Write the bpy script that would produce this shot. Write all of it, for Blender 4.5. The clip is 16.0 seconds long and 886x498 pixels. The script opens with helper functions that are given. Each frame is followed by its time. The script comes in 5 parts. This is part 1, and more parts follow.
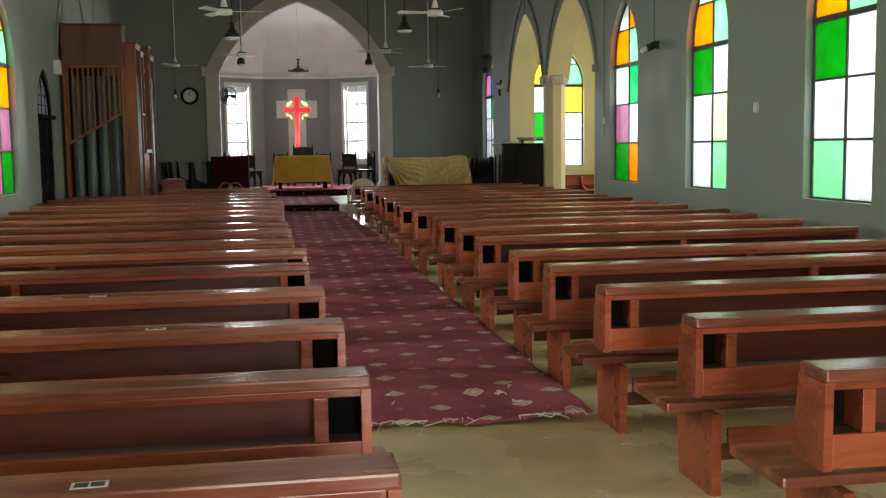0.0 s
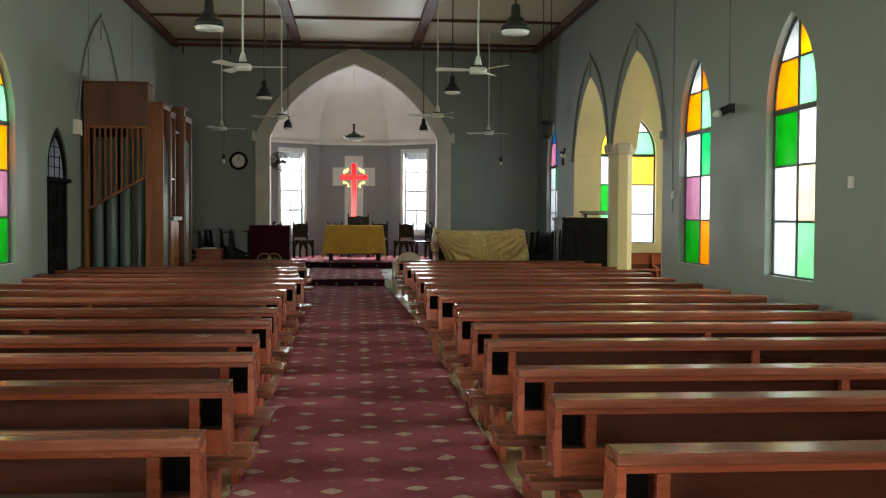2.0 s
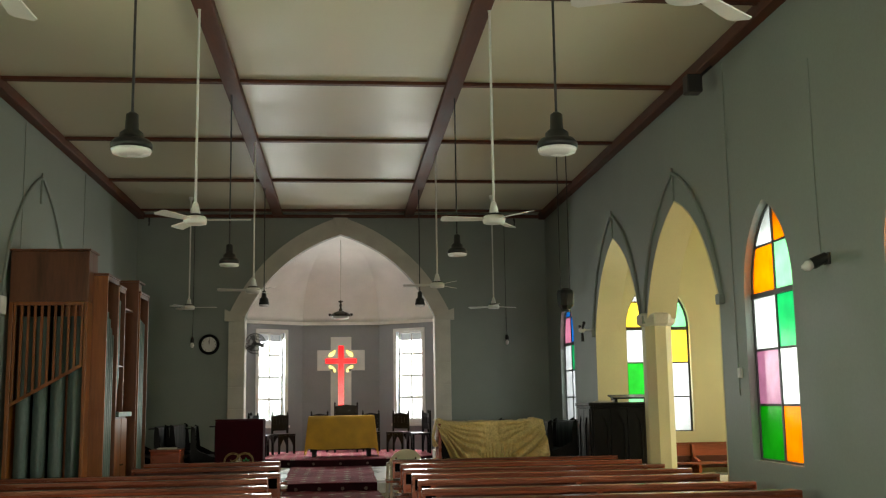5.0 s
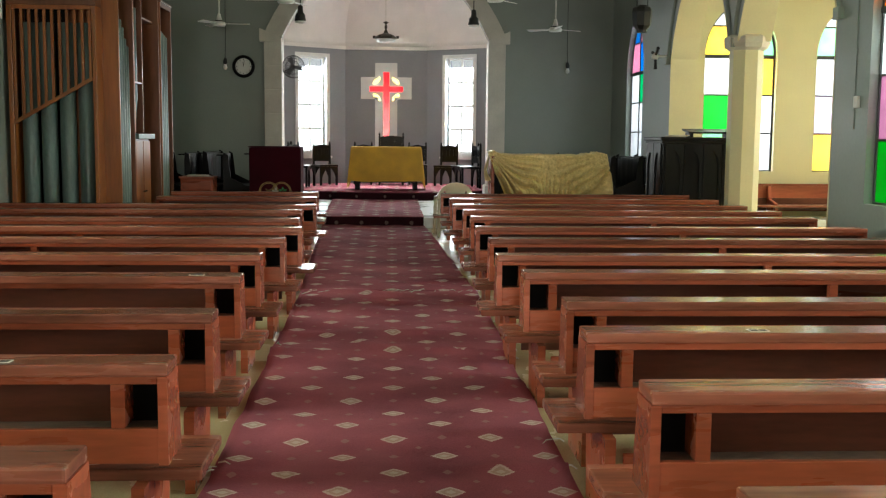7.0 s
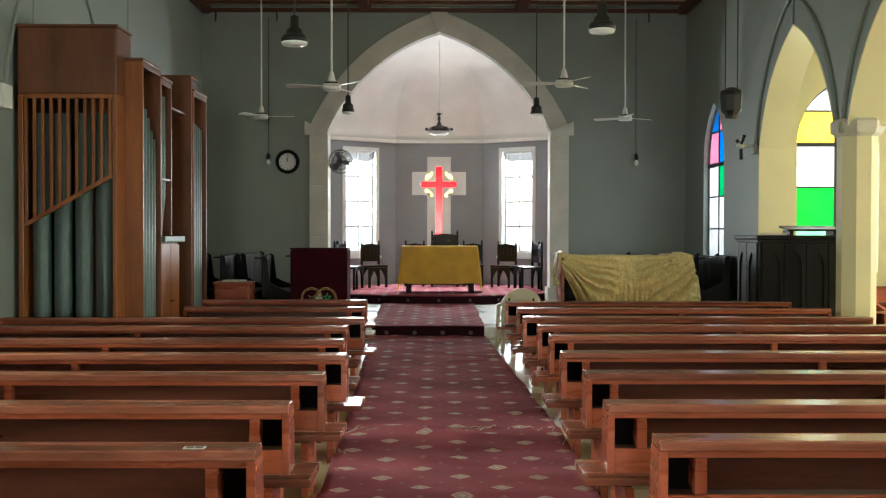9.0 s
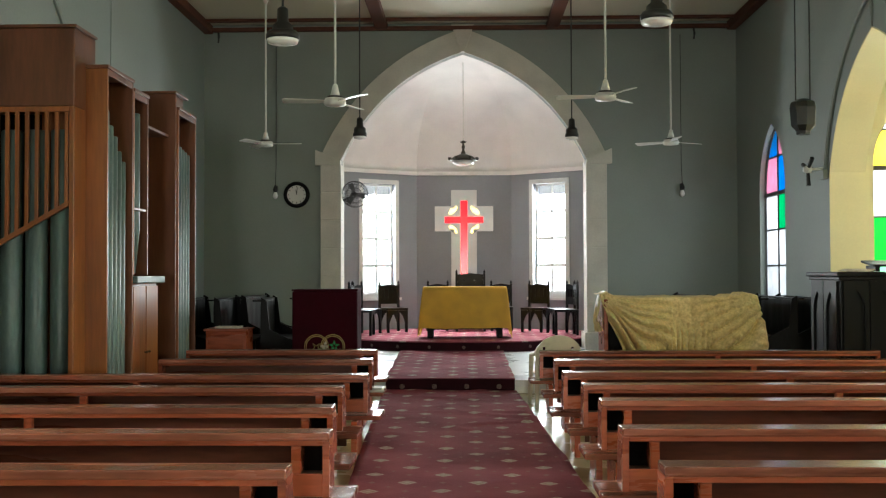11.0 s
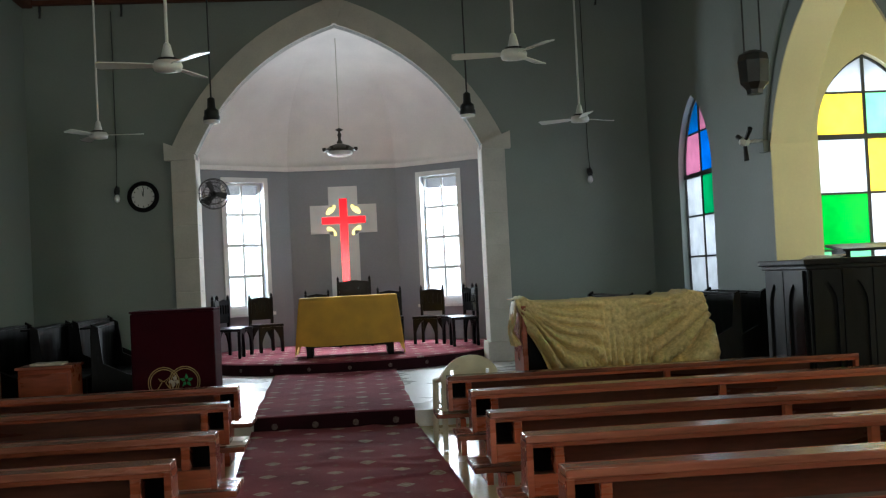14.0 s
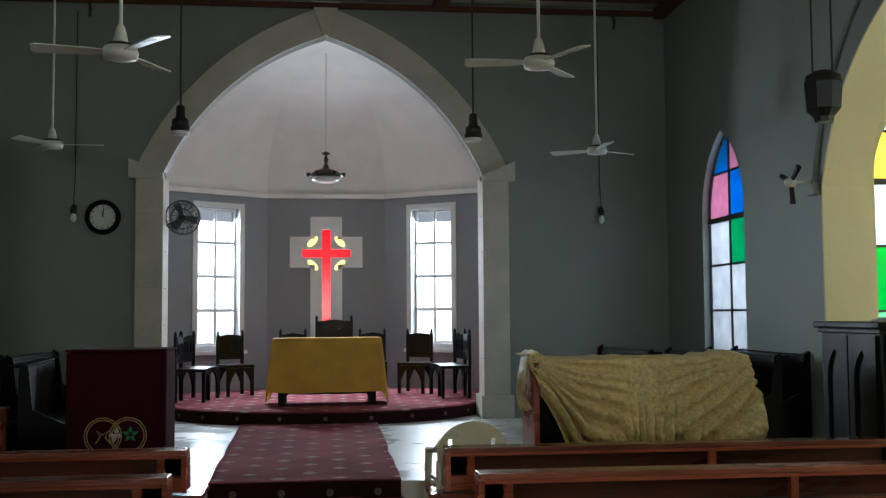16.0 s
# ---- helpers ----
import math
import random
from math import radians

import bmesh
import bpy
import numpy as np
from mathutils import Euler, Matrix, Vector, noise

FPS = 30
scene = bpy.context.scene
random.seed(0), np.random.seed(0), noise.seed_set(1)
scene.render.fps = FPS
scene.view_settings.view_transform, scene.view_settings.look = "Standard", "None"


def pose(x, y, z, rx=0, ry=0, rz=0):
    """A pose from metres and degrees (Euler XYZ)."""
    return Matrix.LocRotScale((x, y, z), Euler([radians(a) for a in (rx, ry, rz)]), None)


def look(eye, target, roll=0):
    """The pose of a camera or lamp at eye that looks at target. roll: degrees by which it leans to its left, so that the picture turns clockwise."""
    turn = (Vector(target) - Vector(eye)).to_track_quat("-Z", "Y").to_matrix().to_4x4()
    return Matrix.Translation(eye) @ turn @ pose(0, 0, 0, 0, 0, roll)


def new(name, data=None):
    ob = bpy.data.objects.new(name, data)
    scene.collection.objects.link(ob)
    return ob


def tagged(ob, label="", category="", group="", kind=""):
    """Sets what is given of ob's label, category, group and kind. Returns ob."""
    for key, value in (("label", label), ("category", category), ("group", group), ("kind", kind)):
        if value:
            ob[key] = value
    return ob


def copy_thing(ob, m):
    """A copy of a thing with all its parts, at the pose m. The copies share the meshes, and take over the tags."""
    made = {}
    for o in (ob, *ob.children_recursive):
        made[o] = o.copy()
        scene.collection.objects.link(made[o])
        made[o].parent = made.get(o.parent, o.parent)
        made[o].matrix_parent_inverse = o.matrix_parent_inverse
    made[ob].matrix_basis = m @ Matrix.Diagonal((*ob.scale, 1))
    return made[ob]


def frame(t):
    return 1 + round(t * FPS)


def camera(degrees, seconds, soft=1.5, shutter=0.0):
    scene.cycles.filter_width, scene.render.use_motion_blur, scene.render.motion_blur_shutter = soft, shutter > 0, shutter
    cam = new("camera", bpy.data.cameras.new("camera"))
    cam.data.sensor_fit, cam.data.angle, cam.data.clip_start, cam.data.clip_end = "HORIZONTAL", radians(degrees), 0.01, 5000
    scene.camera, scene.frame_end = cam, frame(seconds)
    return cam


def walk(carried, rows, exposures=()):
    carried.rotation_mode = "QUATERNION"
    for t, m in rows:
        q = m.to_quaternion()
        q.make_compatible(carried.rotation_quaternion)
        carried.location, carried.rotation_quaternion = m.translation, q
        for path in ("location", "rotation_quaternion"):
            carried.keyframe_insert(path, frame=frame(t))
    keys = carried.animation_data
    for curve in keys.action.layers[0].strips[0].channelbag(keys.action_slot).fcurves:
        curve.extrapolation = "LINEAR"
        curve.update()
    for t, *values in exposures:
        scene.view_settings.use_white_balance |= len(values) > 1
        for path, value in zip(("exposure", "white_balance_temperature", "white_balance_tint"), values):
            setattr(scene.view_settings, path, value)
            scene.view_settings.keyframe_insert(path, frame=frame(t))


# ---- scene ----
cam = camera(46.5, 16.0, 1.2)
PATH = [
    (0, (-0.107, -0.569, 1.621), (0.22, 1.394, 1.423), -0.8),
    (0.5, (0.273, -0.252, 1.589), (0.606, 1.71, 1.389), 0.1),
    (1, (0.589, 0.146, 1.598), (0.913, 2.109, 1.397), 0.4),
    (1.5, (0.743, 0.743, 1.656), (0.931, 2.726, 1.483), 0.0),
    (2, (0.796, 1.332, 1.68), (0.968, 3.323, 1.616), 0.3),
    (2.5, (0.856, 2.03, 1.675), (1.039, 4.021, 1.661), -0.3),
    (3, (0.805, 2.839, 1.769), (0.994, 4.803, 2.095), -0.7),
    (3.2, (0.808, 3.025, 1.768), (0.994, 4.98, 2.149), -0.9),
    (5.3, (0.879, 4.811, 1.738), (1.071, 6.787, 1.974), -0.8),
    (5.5, (0.894, 4.998, 1.728), (1.076, 6.982, 1.907), -0.5),
    (6, (0.93, 5.333, 1.706), (1.092, 7.323, 1.81), 0.2),
    (6.5, (0.911, 5.813, 1.651), (1.072, 7.799, 1.478), 0.6),
    (7, (0.904, 6.329, 1.62), (1.006, 8.315, 1.406), 0.5),
    (7.5, (0.851, 6.749, 1.646), (0.852, 8.742, 1.477), 0.1),
    (8, (0.8, 7.221, 1.686), (0.792, 9.219, 1.594), -0.1),
    (8.5, (0.778, 7.775, 1.695), (0.796, 9.774, 1.64), 0.1),
    (8.7, (0.769, 7.936, 1.7), (0.785, 9.935, 1.654), 0.1),
    (11, (0.847, 10.127, 1.658), (0.801, 12.126, 1.706), -0.2),
    (11.5, (0.857, 10.689, 1.67), (0.817, 12.688, 1.729), -0.5),
    (12, (0.853, 11.089, 1.664), (0.78, 13.087, 1.731), -0.0),
    (12.5, (0.861, 11.455, 1.702), (0.784, 13.452, 1.763), -0.5),
    (13, (0.861, 11.96, 1.668), (0.785, 13.958, 1.733), -0.9),
    (13.5, (0.857, 12.247, 1.682), (0.827, 14.246, 1.734), -1.4),
    (14, (0.839, 12.619, 1.686), (1.023, 14.61, 1.736), -2.8),
    (14.5, (0.811, 13.031, 1.696), (1.039, 15.017, 1.764), -3.0),
    (15, (0.763, 13.447, 1.669), (0.987, 15.432, 1.747), -1.1),
    (15.5, (0.779, 13.809, 1.686), (0.995, 15.796, 1.768), -0.5),
    (16, (0.826, 14.237, 1.747), (1.047, 16.221, 1.873), -0.4),
]
EXPOSURE = [(0, -0.2, 6600, 7), (1.5, -0.1, 6550, 6), (2.5, -0.22, 7000, 4), (3, -0.32, 7600, 2), (5.5, 0.0, 6900, 3), (6.5, 0.33, 6600, 4), (8.5, 0.58, 6400, 4), (11, 0.64, 6400, 3), (12, 0.66, 6350, 3), (12.5, 0.57, 6250, 3), (13.5, 0.12, 6000, 3), (14.5, -0.18, 5800, 3), (16, -0.3, 5700, 4)]
walk(cam, [(t, look(eye, target, roll)) for t, eye, target, roll in PATH], EXPOSURE)

# ---- world, sun, sky light ----
world = bpy.data.worlds.new("world")
scene.world = world
world.use_nodes = True
wn = world.node_tree.nodes
sky = wn.new("ShaderNodeTexSky")
sky.sky_type = "NISHITA"
sky.sun_disc = False
sky.sun_elevation = radians(58)
sky.sun_rotation = radians(200)
sky.air_density, sky.dust_density = 1.0, 4.0
world.node_tree.links.new(sky.outputs[0], wn["Background"].inputs[0])
wn["Background"].inputs[1].default_value = 0.12
sun = new("sun", bpy.data.lights.new("sun", "SUN"))
sun.data.energy, sun.data.angle, sun.data.color = 1.2, radians(12), (1, 0.96, 0.9)
sun.matrix_world = look((-6, 10, 30), (2, 14, 0))


# ---- materials ----
def nodes_of(name):
    m = bpy.data.materials.new(name)
    m.use_nodes = True
    return m, m.node_tree, m.node_tree.nodes["Principled BSDF"]


def mat(name, base, rough=0.5, metal=0.0, vary=0.12, scale=3.0, grain=40.0, bump=0.1, stretch=(1, 1, 1), dark=None, spec=0.5, coat=0.0, island=0.0):
    """Paint, plaster, wood or metal: two scales of noise in colour, fine relief, uneven gloss."""
    m, tree, bsdf = nodes_of(name)
    n, l = tree.nodes, tree.links
    tc = n.new("ShaderNodeTexCoord")
    mp = n.new("ShaderNodeMapping")
    mp.inputs["Scale"].default_value = stretch
    l.new(tc.outputs["Object"], mp.inputs[0])
    a, b = n.new("ShaderNodeTexNoise"), n.new("ShaderNodeTexNoise")
    a.inputs["Scale"].default_value, a.inputs["Detail"].default_value = scale, 6
    b.inputs["Scale"].default_value, b.inputs["Detail"].default_value = grain, 4
    l.new(mp.outputs[0], a.inputs["Vector"]), l.new(mp.outputs[0], b.inputs["Vector"])
    add = n.new("ShaderNodeMath")
    add.operation = "MULTIPLY_ADD"
    add.inputs[1].default_value = 0.4
    l.new(b.outputs[0], add.inputs[0]), l.new(a.outputs[0], add.inputs[2])
    last = add.outputs[0]
    if island:
        info, more = n.new("ShaderNodeObjectInfo"), n.new("ShaderNodeMath")
        more.operation = "MULTIPLY_ADD"
        more.inputs[1].default_value = island
        l.new(info.outputs["Random"], more.inputs[0]), l.new(last, more.inputs[2])
        last = more.outputs[0]
    ramp = n.new("ShaderNodeValToRGB")
    ramp.color_ramp.elements[0].position, ramp.color_ramp.elements[1].position = 0.38, 1.0 + island * 0.5
    lo = dark or [c * (1 - 2.2 * vary) for c in base]
    hi = [min(1, c * (1 + vary)) for c in base]
    ramp.color_ramp.elements[0].color, ramp.color_ramp.elements[1].color = (*lo, 1), (*hi, 1)
    l.new(last, ramp.inputs[0]), l.new(ramp.outputs[0], bsdf.inputs["Base Color"])
    rr = n.new("ShaderNodeMapRange")
    rr.inputs[1].default_value, rr.inputs[2].default_value = 0.3, 0.75
    rr.inputs[3].default_value, rr.inputs[4].default_value = max(0.03, rough - 0.12), min(1, rough + 0.12)
    l.new(a.outputs[0], rr.inputs[0]), l.new(rr.outputs[0], bsdf.inputs["Roughness"])
    bsdf.inputs["Metallic"].default_value = metal
    bsdf.inputs["Specular IOR Level"].default_value = spec
    bsdf.inputs["Coat Weight"].default_value = coat
    bsdf.inputs["Coat Roughness"].default_value = 0.25
    if bump:
        bp = n.new("ShaderNodeBump")
        bp.inputs["Strength"].default_value, bp.inputs["Distance"].default_value = bump, 0.01
        l.new(last, bp.inputs["Height"]), l.new(bp.outputs[0], bsdf.inputs["Normal"])
    return m


def glass_mat(name, colour, clear=0.1):
    """Obscured coloured glass: scatters most of the daylight through, lets a little pass straight."""
    m, tree, bsdf = nodes_of(name)
    n, l = tree.nodes, tree.links
    n.remove(bsdf)
    tr, tp, gl = n.new("ShaderNodeBsdfTranslucent"), n.new("ShaderNodeBsdfTransparent"), n.new("ShaderNodeBsdfGlossy")
    tc, nz, ramp = n.new("ShaderNodeTexCoord"), n.new("ShaderNodeTexNoise"), n.new("ShaderNodeValToRGB")
    nz.inputs["Scale"].default_value, nz.inputs["Detail"].default_value = 5, 5
    l.new(tc.outputs["Object"], nz.inputs["Vector"]), l.new(nz.outputs[0], ramp.inputs[0])
    ramp.color_ramp.elements[0].position, ramp.color_ramp.elements[1].position = 0.3, 0.7
    ramp.color_ramp.elements[0].color = (*[c * 0.78 for c in colour], 1)
    ramp.color_ramp.elements[1].color = (*colour, 1)
    l.new(ramp.outputs[0], tr.inputs[0])
    tp.inputs[0].default_value = (*colour, 1)
    gl.inputs["Roughness"].default_value = 0.15
    mix, mix2 = n.new("ShaderNodeMixShader"), n.new("ShaderNodeMixShader")
    mix.inputs[0].default_value, mix2.inputs[0].default_value = clear, 0.04
    l.new(tr.outputs[0], mix.inputs[1]), l.new(tp.outputs[0], mix.inputs[2])
    l.new(mix.outputs[0], mix2.inputs[1]), l.new(gl.outputs[0], mix2.inputs[2])
    l.new(mix2.outputs[0], n["Material Output"].inputs[0])
    return m


def carpet_mat(name, lat, run, x0):
    """Wine-red woven runner: staggered pale lozenges with a dark heart, small dots between them, pile."""
    m, tree, bsdf = nodes_of(name)
    n, l = tree.nodes, tree.links
    tc, sep = n.new("ShaderNodeTexCoord"), n.new("ShaderNodeSeparateXYZ")
    l.new(tc.outputs["Object"], sep.inputs[0])

    def op(kind, a, b=None, c=None):
        k = n.new("ShaderNodeMath")
        k.operation = kind
        for i, v in enumerate((a, b, c)):
            if v is None:
                continue
            if isinstance(v, (int, float)):
                k.inputs[i].default_value = v
            else:
                l.new(v, k.inputs[i])
        return k.outputs[0]

    u = op("DIVIDE", op("SUBTRACT", sep.outputs[0], x0), lat)
    v = op("DIVIDE", sep.outputs[1], run)

    def motif(du, dv, ru, rv):
        a = op("ABSOLUTE", op("SUBTRACT", op("FRACT", op("ADD", u, du)), 0.5))
        b = op("ABSOLUTE", op("SUBTRACT", op("FRACT", op("ADD", v, dv)), 0.5))
        a, b = op("DIVIDE", a, ru), op("DIVIDE", b, rv)
        return op("POWER", op("ADD", op("POWER", a, 1.12), op("POWER", b, 1.12)), 0.893)

    big = op("MINIMUM", motif(0, 0, 0.135, 0.115), motif(0.5, 0.5, 0.135, 0.115))
    dots = op("MINIMUM", op("MINIMUM", motif(0.5, 0, 0.05, 0.06), motif(0, 0.5, 0.05, 0.06)), op("MINIMUM", motif(0.25, 0.25, 0.035, 0.04), motif(0.75, 0.25, 0.035, 0.04)))
    nz, wear = n.new("ShaderNodeTexNoise"), n.new("ShaderNodeTexNoise")
    nz.inputs["Scale"].default_value, nz.inputs["Detail"].default_value = 160, 3
    wear.inputs["Scale"].default_value, wear.inputs["Detail"].default_value = 1.3, 6
    l.new(tc.outputs["Object"], nz.inputs["Vector"]), l.new(tc.outputs["Object"], wear.inputs["Vector"])
    base = n.new("ShaderNodeValToRGB")
    base.color_ramp.elements[0].position, base.color_ramp.elements[1].position = 0.3, 0.75
    base.color_ramp.elements[0].color, base.color_ramp.elements[1].color = (0.14, 0.029, 0.046, 1), (0.47, 0.13, 0.165, 1)
    l.new(op("MULTIPLY_ADD", nz.outputs[0], 0.35, op("MULTIPLY", wear.outputs[0], 0.7)), base.inputs[0])

    def over(under, mask, colour):
        k = n.new("ShaderNodeMix")
        k.data_type = "RGBA"
        l.new(mask, k.inputs[0]), l.new(under, k.inputs[6])
        k.inputs[7].default_value = (*colour, 1)
        return k.outputs[2]

    ragged = op("MULTIPLY_ADD", op("SUBTRACT", nz.outputs[0], 0.5), 0.5, big)
    c = over(base.outputs[0], op("MULTIPLY", op("LESS_THAN", ragged, 1.0), 0.85), (0.62, 0.48, 0.43))
    c = over(c, op("MULTIPLY", op("LESS_THAN", ragged, 0.72), 0.55), (0.34, 0.19, 0.14))
    c = over(c, op("MULTIPLY", op("LESS_THAN", ragged, 0.38), 0.8), (0.58, 0.46, 0.40))
    c = over(c, op("MULTIPLY", op("LESS_THAN", dots, 1.0), 0.5), (0.36, 0.22, 0.2))
    l.new(c, bsdf.inputs["Base Color"])
    bsdf.inputs["Roughness"].default_value = 0.95
    bsdf.inputs["Specular IOR Level"].default_value = 0.15
    bp = n.new("ShaderNodeBump")
    bp.inputs["Strength"].default_value, bp.inputs["Distance"].default_value = 0.5, 0.01
    l.new(nz.outputs[0], bp.inputs["Height"]), l.new(bp.outputs[0], bsdf.inputs["Normal"])
    return m


WALL = mat("wall_paint", (0.245, 0.275, 0.250), 0.55, vary=0.07, scale=1.1, grain=30, bump=0.12)
APSEWALL = mat("apse_wall_paint", (0.262, 0.268, 0.285), 0.55, vary=0.07, scale=1.1, grain=30, bump=0.12)
CREAM = mat("cream_paint", (0.70, 0.64, 0.41), 0.6, vary=0.05, scale=1.2, bump=0.08)
STONE = mat("arch_stone_paint", (0.60, 0.57, 0.50), 0.7, vary=0.1, scale=2.5, bump=0.2)
PLASTER = mat("apse_vault_plaster", (0.82, 0.78, 0.74), 0.8, vary=0.06, scale=1.6, bump=0.06)
CEIL = mat("ceiling_board", (0.62, 0.58, 0.44), 0.46, vary=0.03, scale=0.5, bump=0.01)
BEAM = mat("beam_stain", (0.12, 0.042, 0.024), 0.55, vary=0.25, scale=4, stretch=(1, 0.15, 1), spec=0.2)
WOOD = mat("pew_varnish", (0.315, 0.074, 0.034), 0.30, vary=0.42, scale=2.2, grain=26, stretch=(0.22, 1.4, 1.6), bump=0.12, island=0.25)
WOODTOP = mat("pew_top_varnish", (0.25, 0.080, 0.048), 0.27, vary=0.42, scale=3, grain=30, stretch=(0.2, 1.4, 1.6), bump=0.14, island=0.25)
# Darker copy of pew_varnish, with the shade of recessed parts in its colour
WOODPANEL = mat("pew_panel_shaded_varnish", (0.120, 0.034, 0.019), 0.33, vary=0.42, scale=2.6, grain=22, stretch=(0.35, 1.4, 1.8), bump=0.12, island=0.2)
DUSTY = mat("dusty_ledge", (0.24, 0.165, 0.135), 0.6, vary=0.35, scale=3, grain=50, stretch=(0.4, 1, 1), bump=0.1)
ORGAN = mat("organ_teak", (0.31, 0.098, 0.022), 0.38, vary=0.3, scale=2.4, grain=24, stretch=(1.4, 1.4, 0.14), bump=0.1)
ORGAND = mat("organ_dark_teak", (0.16, 0.055, 0.022), 0.4, vary=0.25, scale=2.4, grain=24, stretch=(1.4, 1.4, 0.2), bump=0.1)
PIPE = mat("organ_pipe_paint", (0.13, 0.185, 0.168), 0.42, metal=0.15, vary=0.28, scale=2.2, stretch=(1, 1, 0.3))
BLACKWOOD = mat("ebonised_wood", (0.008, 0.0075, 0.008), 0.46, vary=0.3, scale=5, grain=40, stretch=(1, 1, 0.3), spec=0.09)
MOTIF = mat("riser_motif", (0.24, 0.17, 0.15), 0.95, vary=0.35, scale=60, spec=0.1)
BLACKSATIN = mat("satin_black_wood", (0.009, 0.009, 0.0095), 0.42, vary=0.35, scale=3, grain=34, stretch=(1.2, 1.2, 0.2), spec=0.14, bump=0.15)
CHAIRWOOD = mat("carved_black_wood", (0.007, 0.007, 0.0085), 0.36, vary=0.3, scale=6, grain=50, spec=0.14, bump=0.1)
# Matte black for the shade inside the pews' book slots
SHADE = mat("slot_shade_black", (0.006, 0.005, 0.005), 0.9, vary=0.2, spec=0.1)
# The carpet's wine red darkened to near black: shade of the upright faces
RISER = mat("riser_shaded_carpet", (0.035, 0.007, 0.012), 0.95, vary=0.25, grain=160, spec=0.15)
BLACK = mat("black_metal", (0.015, 0.015, 0.015), 0.4, vary=0.2)
MAROON = mat("maroon_cloth", (0.045, 0.004, 0.010), 0.9, vary=0.2, scale=3, grain=200, bump=0.2, spec=0.1)
YELLOW = mat("mustard_cloth", (0.68, 0.40, 0.05), 0.8, vary=0.12, scale=3, grain=260, bump=0.15)
GOLD = mat("gold_brocade", (0.80, 0.65, 0.33), 0.45, vary=0.2, scale=30, grain=90, bump=0.5, dark=(0.50, 0.38, 0.17))
WHITE = mat("white_enamel", (0.72, 0.72, 0.68), 0.35, vary=0.06)
WHITEP = mat("white_paint", (0.72, 0.71, 0.68), 0.5, vary=0.05)
PLASTIC = mat("cream_plastic", (0.66, 0.60, 0.44), 0.35, vary=0.05, scale=5)
FLOORM = mat("cream_terrazzo", (0.66, 0.54, 0.35), 0.26, vary=0.16, scale=1.1, grain=120, bump=0.02, dark=(0.40, 0.31, 0.15))
TILE = mat("white_tile", (0.80, 0.80, 0.79), 0.30, vary=0.1, scale=1.5, grain=60, bump=0.02, island=0.1)
CONCRETE = mat("yard_concrete", (0.36, 0.35, 0.31), 0.9, vary=0.2, scale=0.5)
STEEL = mat("window_steel", (0.055, 0.055, 0.058), 0.5, vary=0.2)
CABLE = mat("cable_rubber", (0.03, 0.03, 0.03), 0.6, vary=0.1)
PAPER = mat("sticker_paper", (0.62, 0.58, 0.52), 0.7, vary=0.15, scale=20)
INK = mat("sticker_ink", (0.04, 0.035, 0.03), 0.7, vary=0.1)
BULB = mat("opal_bulb", (0.8, 0.8, 0.78), 0.25, vary=0.03)
GILT = mat("gilt_thread", (0.52, 0.38, 0.16), 0.5, vary=0.2, scale=30)
GREENP = mat("green_thread", (0.03, 0.35, 0.12), 0.6, vary=0.2, scale=30)
BRASS = mat("aged_brass", (0.05, 0.04, 0.028), 0.4, metal=0.6, vary=0.2)
CARPET = carpet_mat("aisle_carpet", 0.53, 0.55, 0.66)
DAISCARPET = carpet_mat("dais_carpet", 0.53, 0.55, 0.79)
G = {k: glass_mat("glass_" + k, c) for k, c in dict(
    white=(0.62, 0.63, 0.66), orange=(0.80, 0.33, 0.01), yellow=(0.78, 0.50, 0.03), green=(0.025, 0.31, 0.035), lightgreen=(0.34, 0.64, 0.42),
    mauve=(0.40, 0.23, 0.33), blue=(0.02, 0.26, 0.58), pink=(0.60, 0.32, 0.43), cream=(0.64, 0.57, 0.46), jade=(0.04, 0.42, 0.22), red=(0.75, 0.005, 0.025), lilac=(0.56, 0.47, 0.58), leaf=(0.06, 0.46, 0.10), straw=(0.80, 0.62, 0.16)).items()}
CLEAR = glass_mat("glass_clear", (0.95, 0.97, 1.0), clear=0.85)
PETAL = glass_mat("glass_petal", (0.85, 0.70, 0.32))


# ---- mesh helpers ----
def part(name, bm, material, parent=None, label="", smooth=False):
    me = bpy.data.meshes.new(name)
    bmesh.ops.recalc_face_normals(bm, faces=bm.faces[:])
    bm.to_mesh(me)
    bm.free()
    if smooth:
        for p in me.polygons:
            p.use_smooth = True
    me.materials.append(material)
    ob = new(name, me)
    if parent:
        ob.parent = parent
    if label:
        ob["label"] = label
    return ob


def box(x0, x1, y0, y1, z0, z1, bevel=0.0, bm=None):
    own = bmesh.new()
    bmesh.ops.create_cube(own, size=1, matrix=Matrix.Translation(((x0 + x1) / 2, (y0 + y1) / 2, (z0 + z1) / 2)) @ Matrix.Diagonal((abs(x1 - x0), abs(y1 - y0), abs(z1 - z0), 1)))
    if bevel:
        bmesh.ops.bevel(own, geom=own.edges[:], offset=bevel, segments=2, affect="EDGES", profile=0.6)
    return merge(bm, own)


def merge(bm, own):
    if bm is None:
        return own
    me = bpy.data.meshes.new("tmp")
    own.to_mesh(me)
    own.free()
    bm.from_mesh(me)
    bpy.data.meshes.remove(me)
    return bm


